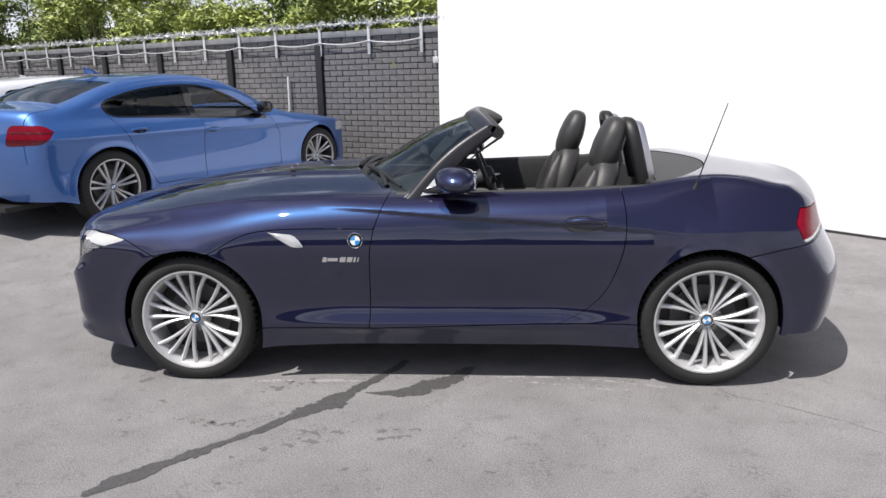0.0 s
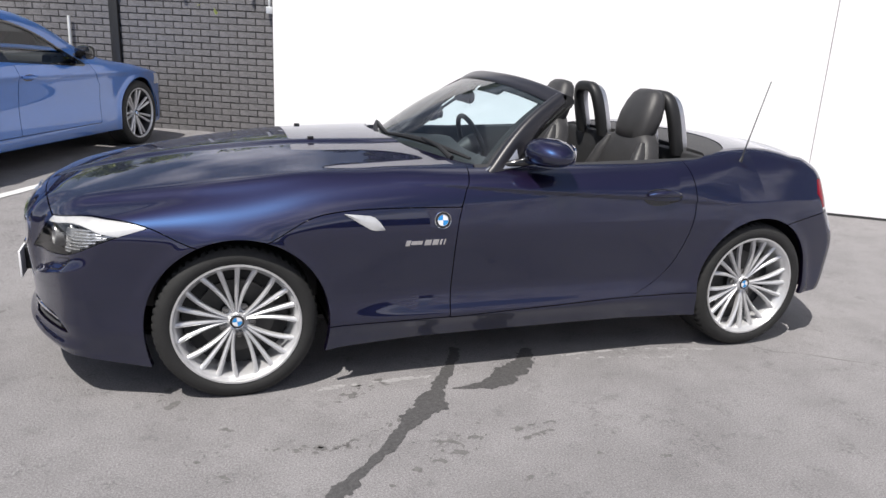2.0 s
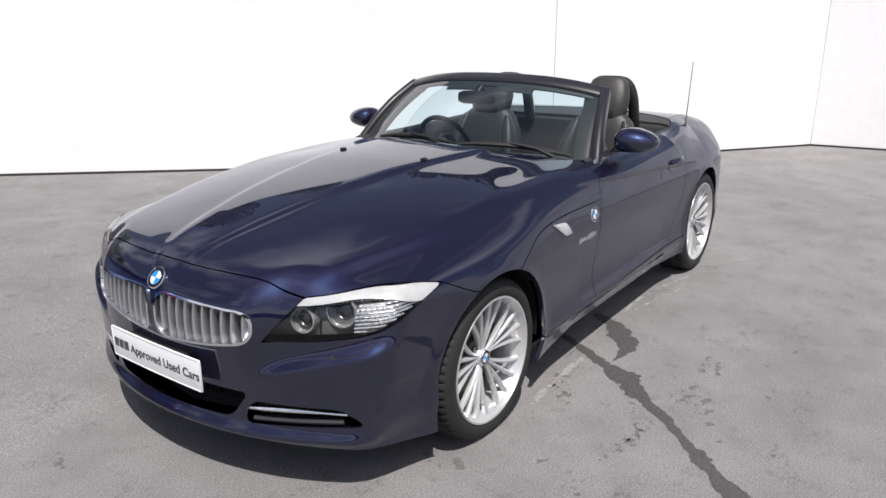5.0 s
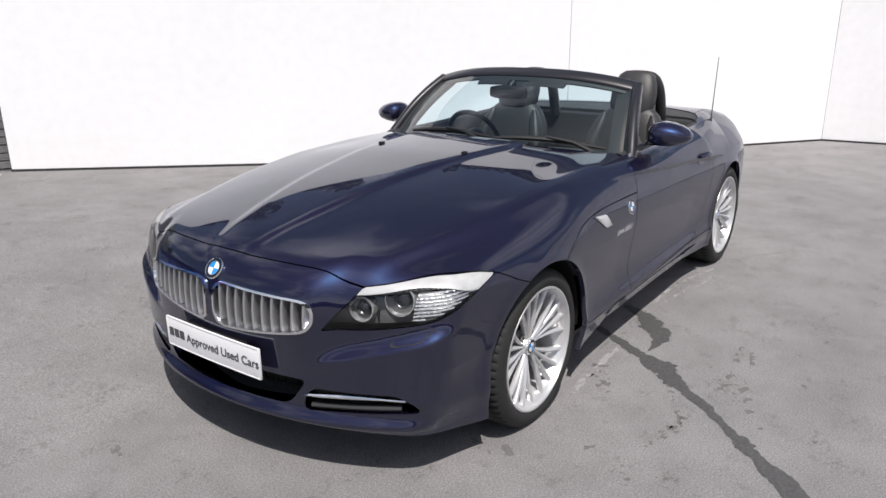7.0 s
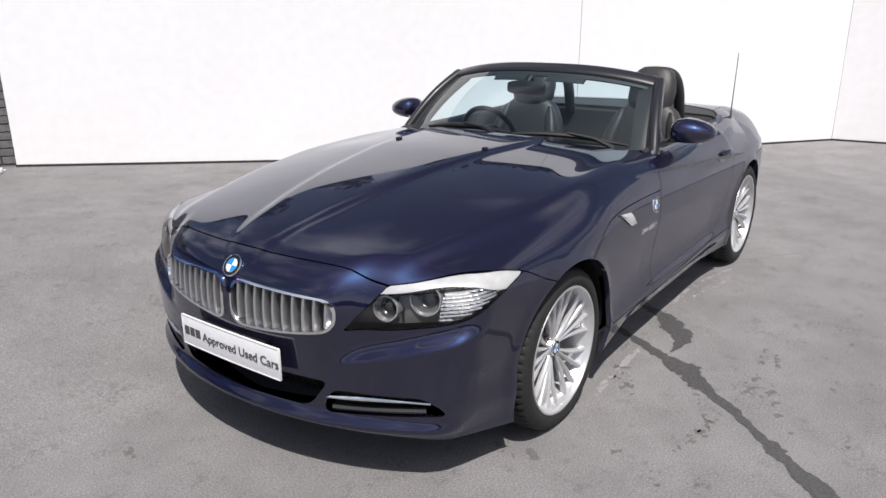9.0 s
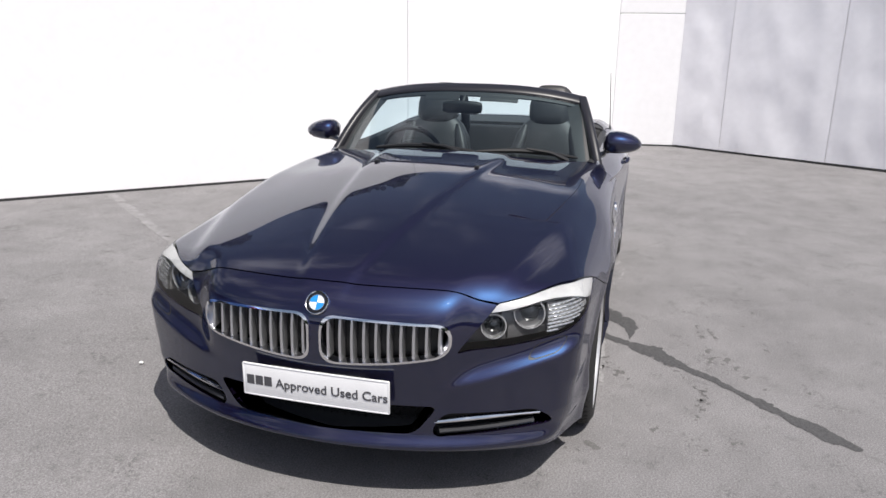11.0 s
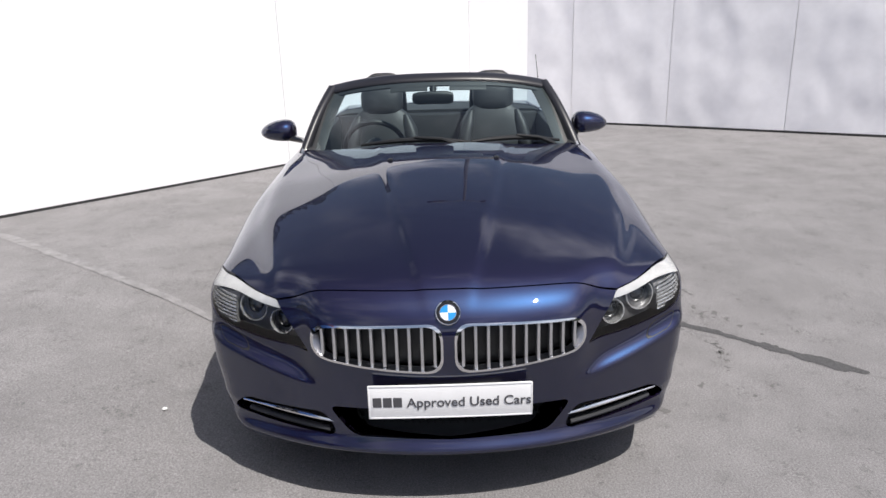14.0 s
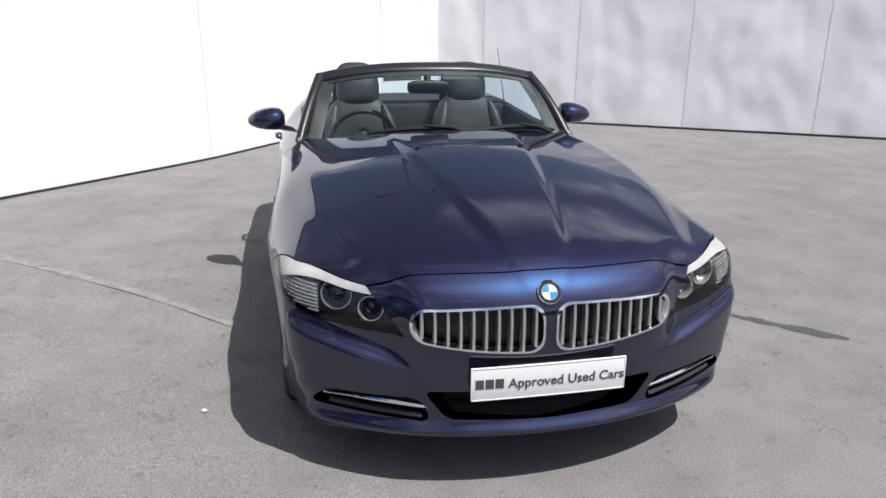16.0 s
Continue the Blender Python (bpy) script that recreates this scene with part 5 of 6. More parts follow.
def saloon(paint, label, m, roof=s_top, hatch=False):
    car = thing("hatchback_car" if hatch else "saloon_car", label, "car")

    def gap(x, y, z):
        return saloon_gap(x, y, z, roof)
    sk = body_skin(-0.1, 3.2, 0.50, 150, 1.5, gap)
    _, sk = sk.cut(lambda x, y, z: 0.20 + 0.07 * np.clip((x - 3.05) / 0.25, 0, 1) - z)
    for ax in (0, S_BASE):
        _, sk = sk.cut(lambda x, y, z: np.minimum(0.365 - np.hypot(x - ax, z - S_Z), np.abs(y) - 0.5))

    def daylight(x, y, z):
        a = np.abs(y)
        f = smin(z - 0.830 - 0.062 * (x - 0.9), roof(x) - 0.080 - 0.05 * (a / 0.8) ** 2 - 0.12 * np.maximum(1.65 - x, 0) - z, 0.05)
        f = smin(f, (3.02 if hatch else 2.80) - 0.5 * np.maximum(1.05 - z, 0) - x, 0.10)
        return np.where(a > 0.5, f, -1)

    def screens(x, y, z):
        a = np.abs(y)
        front = np.minimum(np.minimum(x - 0.62, 1.33 - x), 0.60 - 0.10 * np.maximum(x - 0.7, 0) - a)
        rear = np.minimum(np.minimum(x - (3.22 if hatch else 2.52), (3.55 if hatch else 3.08) - x), 0.60 - a)
        return np.where(z > 0.9, np.maximum(front, rear), -1)
    wins, sk = part_line(sk, daylight, 0.0)
    scr, sk = part_line(sk, screens, 0.0)
    for s in (-1, 1):
        half, _ = wins.cut(lambda x, y, z: s * y)
        _, trim = half.cut(lambda x, y, z: daylight(x, y, z) - 0.018)
        trim.put("window_trim", GLOSS_BLACK, car, "gloss black window surround", lip=0.03)
        for x0, x1, tint in ((0.6, 1.775, CLEAR_SIDE), (1.85, 2.40, TINTED), (2.425, 3.1, TINTED)):
            pane, _ = half.cut(lambda x, y, z: np.minimum(np.minimum(x - x0, x1 - x), daylight(x, y, z) - 0.016))
            if pane.faces:
                pane.moved(-0.006).put("side_window", tint, car, "side window", lip=0.0).visible_shadow = False
        post, _ = half.cut(lambda x, y, z: np.minimum(np.minimum(x - 1.77, 1.855 - x), daylight(x, y, z) - 0.016))
        post.moved(-0.003).put("window_post", GLOSS_BLACK, car, lip=0.02)
    for x0, x1 in ((0.5, 1.5), (2.4, 3.7)):
        pane, _ = scr.cut(lambda x, y, z: np.minimum(x - x0, x1 - x))
        pane.moved(-0.004).put("windscreen" if x0 < 1 else "rear_window", CLEAR_SIDE if x0 < 1 else TINTED, car, lip=0.0).visible_shadow = False
    lampf, sk = part_line(sk, lambda x, y, z: np.where((x < -0.2) & (np.abs(y) > 0.42), np.minimum(np.minimum(z - 0.60 - 0.03 * (x + 0.6), 0.70 + 0.08 * (x + 0.6) - z), -0.36 - x), -1), 0.001)
    lampr, sk = part_line(sk, lambda x, y, z: np.where((x > 3.1) & (np.abs(y) > 0.3), smin(smin(np.minimum(z - 0.742 - 0.10 * (3.58 - x), 0.922 + 0.06 * (x - 3.5) - z), x - 3.29 - 1.0 * np.abs(z - 0.862), 0.03), np.abs(y) - 0.52 - 0.3 * (z - 0.76), 0.05), -1), 0.001)
    for s in (-1, 1):
        half, _ = lampf.cut(lambda x, y, z: s * y)
        half.put("head_lamp", LAMP_WHITE, car, "clear head lamp")
        half, _ = lampr.cut(lambda x, y, z: s * y)
        upper, lower = half.cut(lambda x, y, z: z - 0.806 - 0.10 * (x - 3.5))
        tl = upper.put("tail_lamp", RED, car, "red tail lamp with a dark lower half")
        lower.moved(-0.002).put("lower_lens", RED_DEEP, tl, "deep red lower lens")
        band, _ = upper.cut(lambda x, y, z: 0.007 - np.abs(z - 0.862 - 0.06 * (x - 3.5)))
        band.moved(0.002).put("light_bar", RED_DEEP, tl, "darker red light bar", lip=0.004)
    for lo, hi, fwd in ((0.68, 1.76, True), (1.76, 2.40, False)):
        d, sk = part_line(sk, lambda x, y, z: np.where(np.abs(y) > 0.5, np.minimum(np.minimum(x - lo - (0.7 * np.maximum(z - 0.65, 0) if fwd else 0), (hi if fwd else hi + 0.60 * (z - 0.38)) - x), np.minimum(z - 0.30, 0.985 - z)), -1), 0.003)
        for s in (-1, 1):
            half, _ = d.cut(lambda x, y, z: s * y)
            dr = half.put("door", paint, car, lip=0.02)
            hx, hz = (1.73, 0.770) if fwd else (2.60, 0.822)
            at = np.array([[hx - 0.17 * k / 8, 0, hz] for k in range(9)])
            p, n = skin_along(at, np.array([[0.0, s, 0]] * 9), gap)
            bm = bmesh.new()
            tube(bm, [tuple(q + w * (0.002 + 0.026 * math.sin(math.pi * k / 8) ** 0.5)) for k, (q, w) in enumerate(zip(p, n))], 0.012, 8)
            grip = part("door_handle", bm, paint, dr)
            bm = bmesh.new()
            # flat black disc on the door skin stands for shade behind the grip
            ring = np.array([[hx - 0.085 + 0.075 * math.cos(t), 0, hz - 0.006 + 0.026 * math.sin(t)] for t in [2 * math.pi * k / 20 for k in range(20)]])
            p, n = skin_along(ring, np.array([[0.0, s, 0]] * 20), gap)
            bm.faces.new([bm.verts.new(q + w * 0.0015) for q, w in zip(p, n)])
            part("handle_recess", bm, GLOSS_BLACK, dr, smooth=False)
    for s in (-1, 1):
        flap, _ = sk.cut(lambda x, y, z: np.where(s * y > 0.5, smin(0.095 - np.abs(x - 2.93), 0.068 - np.abs(z - 0.815), 0.03), -1)) if s > 0 else (None, None)
        if flap is not None and flap.faces:
            flap.moved(0.0012).put("fuel_flap", paint, car, lip=0.003)
    bl, sk = part_line(sk, lambda x, y, z: np.where(z > 0.65, np.minimum(0.56 - x, 0.74 - np.abs(y)), -1), 0.003)
    bl.put("bonnet", paint, car)
    bt, sk = part_line(sk, lambda x, y, z: np.where(z > 0.60, np.minimum(x - 3.14, 0.70 - np.abs(y)), -1), 0.003)
    bt.put("boot_lid", paint, car)
    sk.put("body_shell", paint, car, lip=0.02)
    w0 = wheel_thing(car, TWIN, 0.332, 0.252, 0.225, BLACK)
    w0.matrix_world = pose(0, -0.775, S_Z, 0, 14, 0)
    for x, y, t, r in ((S_BASE, -0.78, 33, 0), (0, 0.775, 8, 180), (S_BASE, 0.78, 25, 180)):
        copy_thing(w0, pose(x, y, S_Z, 0, t, r))
    for ax in (0, S_BASE):
        for s in (-1, 1):
            bm = bmesh.new()
            lathe(bm, [(0.39, s * 0.86), (0.39, s * 0.5), (0.001, s * 0.5)], 32, pose(ax, 0, S_Z))
            for f in [f for f in bm.faces if f.calc_center_median().z < 0.22]:
                bm.faces.remove(f)
            part("wheel_arch_liner", bm, BLACK, car)
    bm = bmesh.new()
    box(bm, -0.6, 3.6, -0.5, 0.5, 0.2, 0.24)
    box(bm, 0.45, 2.35, -0.80, 0.80, 0.2, 0.24)
    part("floor_pan", bm, BLACK, car, smooth=False)
    bm = bmesh.new()
    box(bm, 0.75, 1.05, -0.70, 0.70, 0.5, 0.93, 0.06)
    part("dashboard", bm, CABIN, car)
    for y in (-0.37, 0.37):
        bm = bmesh.new()
        loft(bm, [((1.72, y, 0.45), (0, 0.24, 0), (0.09, 0, 0)), ((1.80, y, 0.95), (0, 0.23, 0), (0.07, 0, 0)), ((1.83, y, 1.05), (0, 0.14, 0), (0.05, 0, 0)), ((1.86, y, 1.20), (0, 0.13, 0), (0.05, 0, 0)), ((1.87, y, 1.23), (0, 0.08, 0), (0.03, 0, 0))], 20, 3)
        part("seat", bm, LEATHER, car)
    bm = bmesh.new()
    box(bm, 2.45, 2.65, -0.66, 0.66, 0.4, 1.05, 0.07)
    part("rear_seat", bm, LEATHER, car)
    for s in (-1, 1):
        bm = bmesh.new()
        loft(bm, [((0.93 + k * 0.012, s * y, 0.955), (h * 1.3, 0, 0), (0, 0, h)) for k, (y, h) in enumerate(((0.86, 0.02), (0.90, 0.055), (0.96, 0.068), (1.02, 0.058), (1.05, 0.02)))], 20, 2.5)
        mir = part("door_mirror", bm, GLOSS_BLACK, car, "gloss black door mirror")
        bm = bmesh.new()
        tube(bm, [(0.91, s * 0.82, 0.92), (0.93, s * 0.90, 0.93)], 0.022, 8)
        part("mirror_foot", bm, BLACK, mir)
    bm = bmesh.new()
    loft(bm, [((2.30 + 0.03 * k, 0, 1.335 + z), (0.002 + w, 0, 0), (0, 0.02 * (1 - k / 6), 0)) for k, (z, w) in enumerate(((0.0, 0.09), (0.03, 0.06), (0.055, 0.03), (0.065, 0.012)))], 12, 2)
    part("roof_fin", bm, paint, car)
    bm = bmesh.new()
    box(bm, 3.58, 3.635, -0.26, 0.26, 0.70, 0.81, 0.002)
    pl = part("number_plate", bm, PLATE_YELLOW, car, "yellow plate with plain dark bars")
    for k in range(6):
        bm = bmesh.new()
        box(bm, 3.634, 3.638, -0.22 + 0.075 * k, -0.22 + 0.075 * k + 0.05, 0.72, 0.79)
        part("bar", bm, INK, pl, smooth=False)
    car.matrix_world = m
    return car


CLEAR_SIDE = glass_mat("lightly_tinted_side_glass", (0.80, 0.86, 0.88))
head_dir = math.atan2(2.495, 1.26)
saloon_turn = pose(0, 0, 0, 0, 0, math.degrees(head_dir) + 180)
hub_front = Vector((-0.69, 4.61, 0))
off = saloon_turn @ Vector((0, 0.86, 0))
pitch_up = 0.4
blue_at = Matrix.Translation((hub_front.x - off.x, hub_front.y - off.y, 0.236)) @ saloon_turn @ pose(0, 0, 0, 0, pitch_up, 0)
saloon(BLUE, "bright blue metallic four-door saloon with dark side windows", blue_at)
side_dir = (saloon_turn @ Vector((0, 1, 0))).normalized()
back_dir = (saloon_turn @ Vector((1, 0, 0))).normalized()
white_at = Matrix.Translation(blue_at.translation - side_dir * 2.55 - back_dir * 0.80 + Vector((0, 0, -0.03))) @ saloon_turn @ pose(0, 0, 0, 0, pitch_up, 0)
saloon(WHITE_PAINT, "white hatchback car parked beside the blue one", white_at, s_hatch, True)

# ---- brick boundary wall ----
B_DIR = Vector((-math.cos(radians(27)), math.sin(radians(27)), 0))
B_IN = Vector((-B_DIR.y, B_DIR.x, 0)) * -1
if B_IN.y > 0:
    B_IN = -B_IN
B_0 = Vector((0.80, 5.23, 0))
brick_wall = thing("wall_north", "dark grey painted brick boundary wall with steel posts", "wall", kind="structure")
bm = bmesh.new()
m_wall = Matrix(((B_DIR.x, -B_IN.x, 0, B_0.x), (B_DIR.y, -B_IN.y, 0, B_0.y), (0, 0, 1, 0), (0, 0, 0, 1)))
box(bm, -0.3, 16.0, 0.006, 0.22, -0.1, 2.02, 0, m_wall)
part("core", bm, MORTAR, brick_wall, smooth=False)
COPING = mat("grey_painted_coping", (0.20, 0.205, 0.215), 0.7, vary=0.15, scale=6, bump=0.2, bump_scale=60)
for k in range(18):
    bm = bmesh.new()
    box(bm, -0.3 + 0.9 * k + 0.003, -0.3 + 0.9 * (k + 1) - 0.003, -0.03, 0.25, 2.02, 2.10, 0.006, m_wall)
    part("coping", bm, COPING, brick_wall)
POST = mat("black_painted_steel", (0.012, 0.012, 0.013), 0.45, vary=0.2, scale=12)
for s in (1.99, 3.75, 5.37, 6.83, 8.16, 9.47, 11.0, 12.6):
    bm = bmesh.new()
    box(bm, s - 0.055, s + 0.055, -0.05, 0.0, 0.1, 1.90 + 0.012 * s, 0.004, m_wall)
    part("post", bm, POST, brick_wall)

# ---- things on the wall ----
GALV = mat("pale_galvanised_steel", (0.60, 0.61, 0.62), 0.42, 0.35, vary=0.15, scale=30)
bracket_at = (0.27, 1.10, 1.94, 2.77, 3.51, 4.27, 4.98, 5.7, 6.4, 7.1, 7.8, 8.5, 9.2, 10.0)
for s in bracket_at:
    br = thing("wall_bracket", "pale galvanised steel bracket strapped over the wall top", "bracket", "brackets along the wall")
    br.matrix_world = m_wall @ pose(s, 0, 0)
    bm = bmesh.new()
    box(bm, -0.022, 0.022, -0.046, -0.032, 1.78, 2.14, 0.003)
    part("strap", bm, GALV, br)
    bm = bmesh.new()
    for q in (-1, 1):
        tube(bm, [(0, -0.035, 2.12), (0, -0.035 + q * 0.06, 2.20), (0, -0.035 + q * 0.08, 2.25)], 0.008, 6)
    part("fork", bm, GALV, br)
rng = random.Random(4)
bm = bmesh.new()
tube(bm, [m_wall @ Vector((-0.2 + 0.5 * k, -0.03, 2.185 + 0.012 * math.sin(k * 2.1))) for k in range(32)], 0.010, 6)
wire_thing = tagged(part("spike_strip", bm, GALV), "galvanised anti-climb spike strip along the wall top", "spike strip")
vs, fs = [], []
for k in range(760):
    c = m_wall @ Vector((-0.15 + 15.0 * k / 760, -0.03 + rng.uniform(-0.03, 0.03), 2.185 + rng.uniform(-0.02, 0.02)))
    for _ in range(3):
        d = Vector((rng.uniform(-1, 1), rng.uniform(-1, 1), rng.uniform(-0.6, 1.1))).normalized()
        side = d.cross(Vector((rng.uniform(-1, 1), rng.uniform(-1, 1), rng.uniform(-1, 1)))).normalized() * 0.009
        up = d.cross(side).normalized() * 0.005
        i = len(vs)
        ln = rng.uniform(0.06, 0.10)
        vs += [c + side, c - side, c + up, c + d * ln]
        fs += [(i, i + 1, i + 3), (i + 1, i + 2, i + 3), (i + 2, i, i + 3)]
sp = raw("spike", vs, fs, GALV, wire_thing, smooth=False)
tagged(sp, kind="stuff")
bm = bmesh.new()
pts = []
for a, b in zip(bracket_at, bracket_at[1:]):
    for k in range(6):
        t = k / 6
        pts.append(m_wall @ Vector((a + (b - a) * t, -0.055, 1.955 - 0.035 * math.sin(math.pi * t) * (1 if b - a > 0.75 else 0.6))))
tube(bm, pts, 0.008, 6)
tagged(part("wall_cable", bm, GALV), "pale grey cable hung along the brackets", "cable")
bm = bmesh.new()
tube(bm, [m_wall @ Vector((2.585, -0.05, 0.35)), m_wall @ Vector((2.565, -0.05, 1.52))], 0.018, 10)
tagged(part("white_pipe", bm, mat("white_plastic_pipe", (0.62, 0.62, 0.60), 0.5, vary=0.1, scale=10)), "thin white plastic pipe standing against the bricks", "pipe")
bm = bmesh.new()
box(bm, 0.02, 0.09, -0.07, 0.0, 1.64, 1.72, 0.008, m_wall)
box(bm, 0.045, 0.065, -0.06, -0.02, 1.72, 1.79, 0.005, m_wall)
tagged(part("wall_fitting", bm, GALV), "small pale metal fitting at the wall's end", "fitting")

# ---- greenery over the wall ----
def leaf_mat(name, c1, c2):
    m = mat(name, c1, 0.55)
    nt = m.node_tree
    b = nt.nodes["Principled BSDF"]
    geo = nt.nodes.new("ShaderNodeNewGeometry")
    ramp = nt.nodes.new("ShaderNodeValToRGB")
    ramp.color_ramp.elements[0].color, ramp.color_ramp.elements[1].color = (*c1, 1), (*c2, 1)
    nt.links.new(geo.outputs["Random Per Island"], ramp.inputs[0])
    nt.links.new(ramp.outputs[0], b.inputs["Base Color"])
    b.inputs["Subsurface Weight"].default_value = 0.0
    return m


LEAF_A = leaf_mat("fresh_green_leaves", (0.135, 0.195, 0.045), (0.50, 0.54, 0.16))
LEAF_C = leaf_mat("deep_green_leaves", (0.022, 0.036, 0.012), (0.07, 0.10, 0.03))
LEAF_B = leaf_mat("dark_green_leaves", (0.065, 0.105, 0.030), (0.31, 0.37, 0.11))
FLOWER = mat("cream_blossom", (0.75, 0.73, 0.58), 0.7)
BARK = mat("brown_bark", (0.10, 0.075, 0.05), 0.9, vary=0.25, scale=12, bump=0.4, bump_scale=40)


def shrub(label, s, back, z0, z1, w, leaf, count, seed, flowers=0, leaf_size=0.055, category="shrub", name="shrub"):
    """Stems with clumps of single leaves, uneven in outline."""
    r = random.Random(seed)
    foot = m_wall @ Vector((s, back, 0.1))
    sh = thing(name, label, category, "greenery behind the wall")
    sh.matrix_world = Matrix.Translation(foot)
    bm = bmesh.new()
    clumps = []
    for k in range(16):
        an = r.uniform(0, 6.283)
        rad = w * math.sqrt(r.uniform(0.02, 1))
        h = z0 + (z1 - z0) * r.uniform(0.0, 1) ** 0.8
        q = Vector((math.cos(an) * rad, math.sin(an) * rad * 0.8, h))
        clumps.append((q, r.uniform(0.22, 0.42) * (0.6 + 0.4 * w)))
        tube(bm, [(0.06 * math.cos(an), 0.06 * math.sin(an), 0), q * 0.5 + Vector((0, 0, 0.15)), q], [0.03, 0.016, 0.005], 6)
    tagged(part("branchwork", bm, BARK, sh), kind="stuff")
    vs, fs = [], []
    for _ in range(count):
        c, rr = clumps[r.randrange(len(clumps))]
        d = Vector((r.gauss(0, 1), r.gauss(0, 1), r.gauss(0, 0.8)))
        p = c + d.normalized() * rr * r.uniform(0.25, 1.05)
        a = Vector((r.uniform(-1, 1), r.uniform(-1, 1), r.uniform(-0.7, 0.4))).normalized()
        b = a.cross(Vector((r.uniform(-0.6, 0.6), r.uniform(-0.6, 0.6), 1))).normalized()
        l = leaf_size * r.uniform(0.6, 1.4)
        i = len(vs)
        n = a.cross(b) * l * 0.18
        vs += [p - a * l, p + b * l * 0.45 + n, p + a * l, p - b * l * 0.45 + n]
        fs += [(i, i + 1, i + 2), (i, i + 2, i + 3)]
    tagged(raw("leaves", vs, fs, leaf, sh, smooth=False), kind="stuff")
    if flowers:
        vs, fs = [], []
        for _ in range(flowers):
            c, rr = clumps[r.randrange(len(clumps))]
            base = c + Vector((r.gauss(0, 1) * 0.6, -abs(r.gauss(0, 1)), abs(r.gauss(0, 0.7)))).normalized() * rr
            size = r.uniform(0.03, 0.065)
            for _ in range(22):
                p = base + Vector((r.gauss(0, size * 0.6), r.gauss(0, size * 0.6), r.gauss(0, size * 0.3)))
                u = Vector((r.gauss(0, 1), r.gauss(0, 1), r.gauss(0, 1))).normalized() * 0.014
                v = u.orthogonal().normalized() * 0.014
                i = len(vs)
                vs += [p - u, p + v, p + u]
                fs.append((i, i + 1, i + 2))
        tagged(raw("blossom", vs, fs, FLOWER, sh, "flat heads of cream blossom", smooth=False), kind="stuff")
    return sh


spots = [
    (0.5, 1.1, 1.3, 2.75, 1.0, LEAF_A, 5200, 0), (1.9, 1.0, 1.4, 2.75, 1.0, LEAF_A, 5200, 0), (3.0, 0.7, 1.7, 2.35, 0.7, LEAF_A, 3600, 0),
    (3.6, 2.2, 1.4, 3.4, 1.2, LEAF_B, 5200, 0), (4.8, 1.1, 1.4, 2.45, 0.9, LEAF_A, 4600, 3), (6.2, 1.2, 1.4, 2.7, 1.0, LEAF_A, 4800, 8),
    (7.6, 1.2, 1.4, 3.2, 1.2, LEAF_A, 5600, 16), (9.2, 1.3, 1.4, 3.4, 1.2, LEAF_A, 5600, 22), (10.8, 0.9, 1.2, 3.4, 1.3, LEAF_B, 5200, 0), (12.6, 0.8, 1.0, 3.2, 1.4, LEAF_B, 5200, 0),
    (1.0, 3.0, 1.6, 3.6, 1.4, LEAF_B, 5200, 0), (8.6, 3.4, 1.6, 4.0, 1.6, LEAF_B, 5200, 0)]
spots += [(1.5 + 1.5 * k, 2.4 + 0.5 * (k % 2), 0.9, 2.7 + 0.5 * (k % 3), 1.15, LEAF_B, 6000, 0) for k in range(9) if k not in (4,)]
for i, (s, back, z0, z1, w, leaf, cnt, fl) in enumerate(spots):
    lab = "leafy green shrub with cream blossom behind the brick wall" if fl else "dense dark green shrub behind the brick wall" if leaf is LEAF_B else "leafy green shrub leaning over the brick wall"
    shrub(lab, s, back, z0, z1, w, leaf, cnt, 30 + i, fl)
# trees over the white walls: they show in the bonnet's gloss
def tree(foot, height, spread, seed):
    r = random.Random(seed)
    t = thing("tree", "broad-leaved tree standing behind the white wall", "tree", "trees behind the walls")
    t.matrix_world = Matrix.Translation(foot)
    bm = bmesh.new()
    tube(bm, [(0, 0, 0), (0.05, 0.02, height * 0.3), (0, 0.06, height * 0.7)], [0.16, 0.12, 0.05], 10)
    tops = []
    for k in range(9):
        an = 6.283 * k / 9 + r.uniform(-0.3, 0.3)
        q = Vector((math.cos(an) * spread * r.uniform(0.4, 0.8), math.sin(an) * spread * r.uniform(0.4, 0.8), height * r.uniform(0.5, 0.95)))
        tube(bm, [(0, 0.02, height * 0.3), q * 0.6 + Vector((0, 0, height * 0.12)), q], [0.06, 0.035, 0.01], 6)
        tops.append((q, r.uniform(0.3, 0.55)))
    part("trunk", bm, BARK, t)
    vs, fs = [], []
    for _ in range(4200):
        c, rr = tops[r.randrange(len(tops))]
        p = c + Vector((r.gauss(0, 1), r.gauss(0, 1), r.gauss(0, 0.8))).normalized() * rr * r.uniform(0.2, 1.1)
        a = Vector((r.uniform(-1, 1), r.uniform(-1, 1), r.uniform(-0.7, 0.4))).normalized()
        b = a.cross(Vector((r.uniform(-0.6, 0.6), r.uniform(-0.6, 0.6), 1))).normalized()
        l = 0.13 * r.uniform(0.6, 1.4)
        i = len(vs)
        vs += [p - a * l, p + b * l * 0.5, p + a * l, p - b * l * 0.5]
        fs += [(i, i + 1, i + 2), (i, i + 2, i + 3)]
    tagged(raw("crown", vs, fs, LEAF_C, t, smooth=False), kind="stuff")


wall_out = Vector((0.6, 0.8, 0))
for k, (d, b, h, w) in enumerate(((0.6, 1.6, 4.3, 1.0), (2.3, 1.9, 4.6, 1.1), (3.6, 1.6, 4.1, 0.9), (5.3, 1.7, 4.2, 1.1), (6.2, 1.8, 4.5, 1.0))):
    tree(WALL_A + along * d + wall_out * b, h, w, 70 + k)
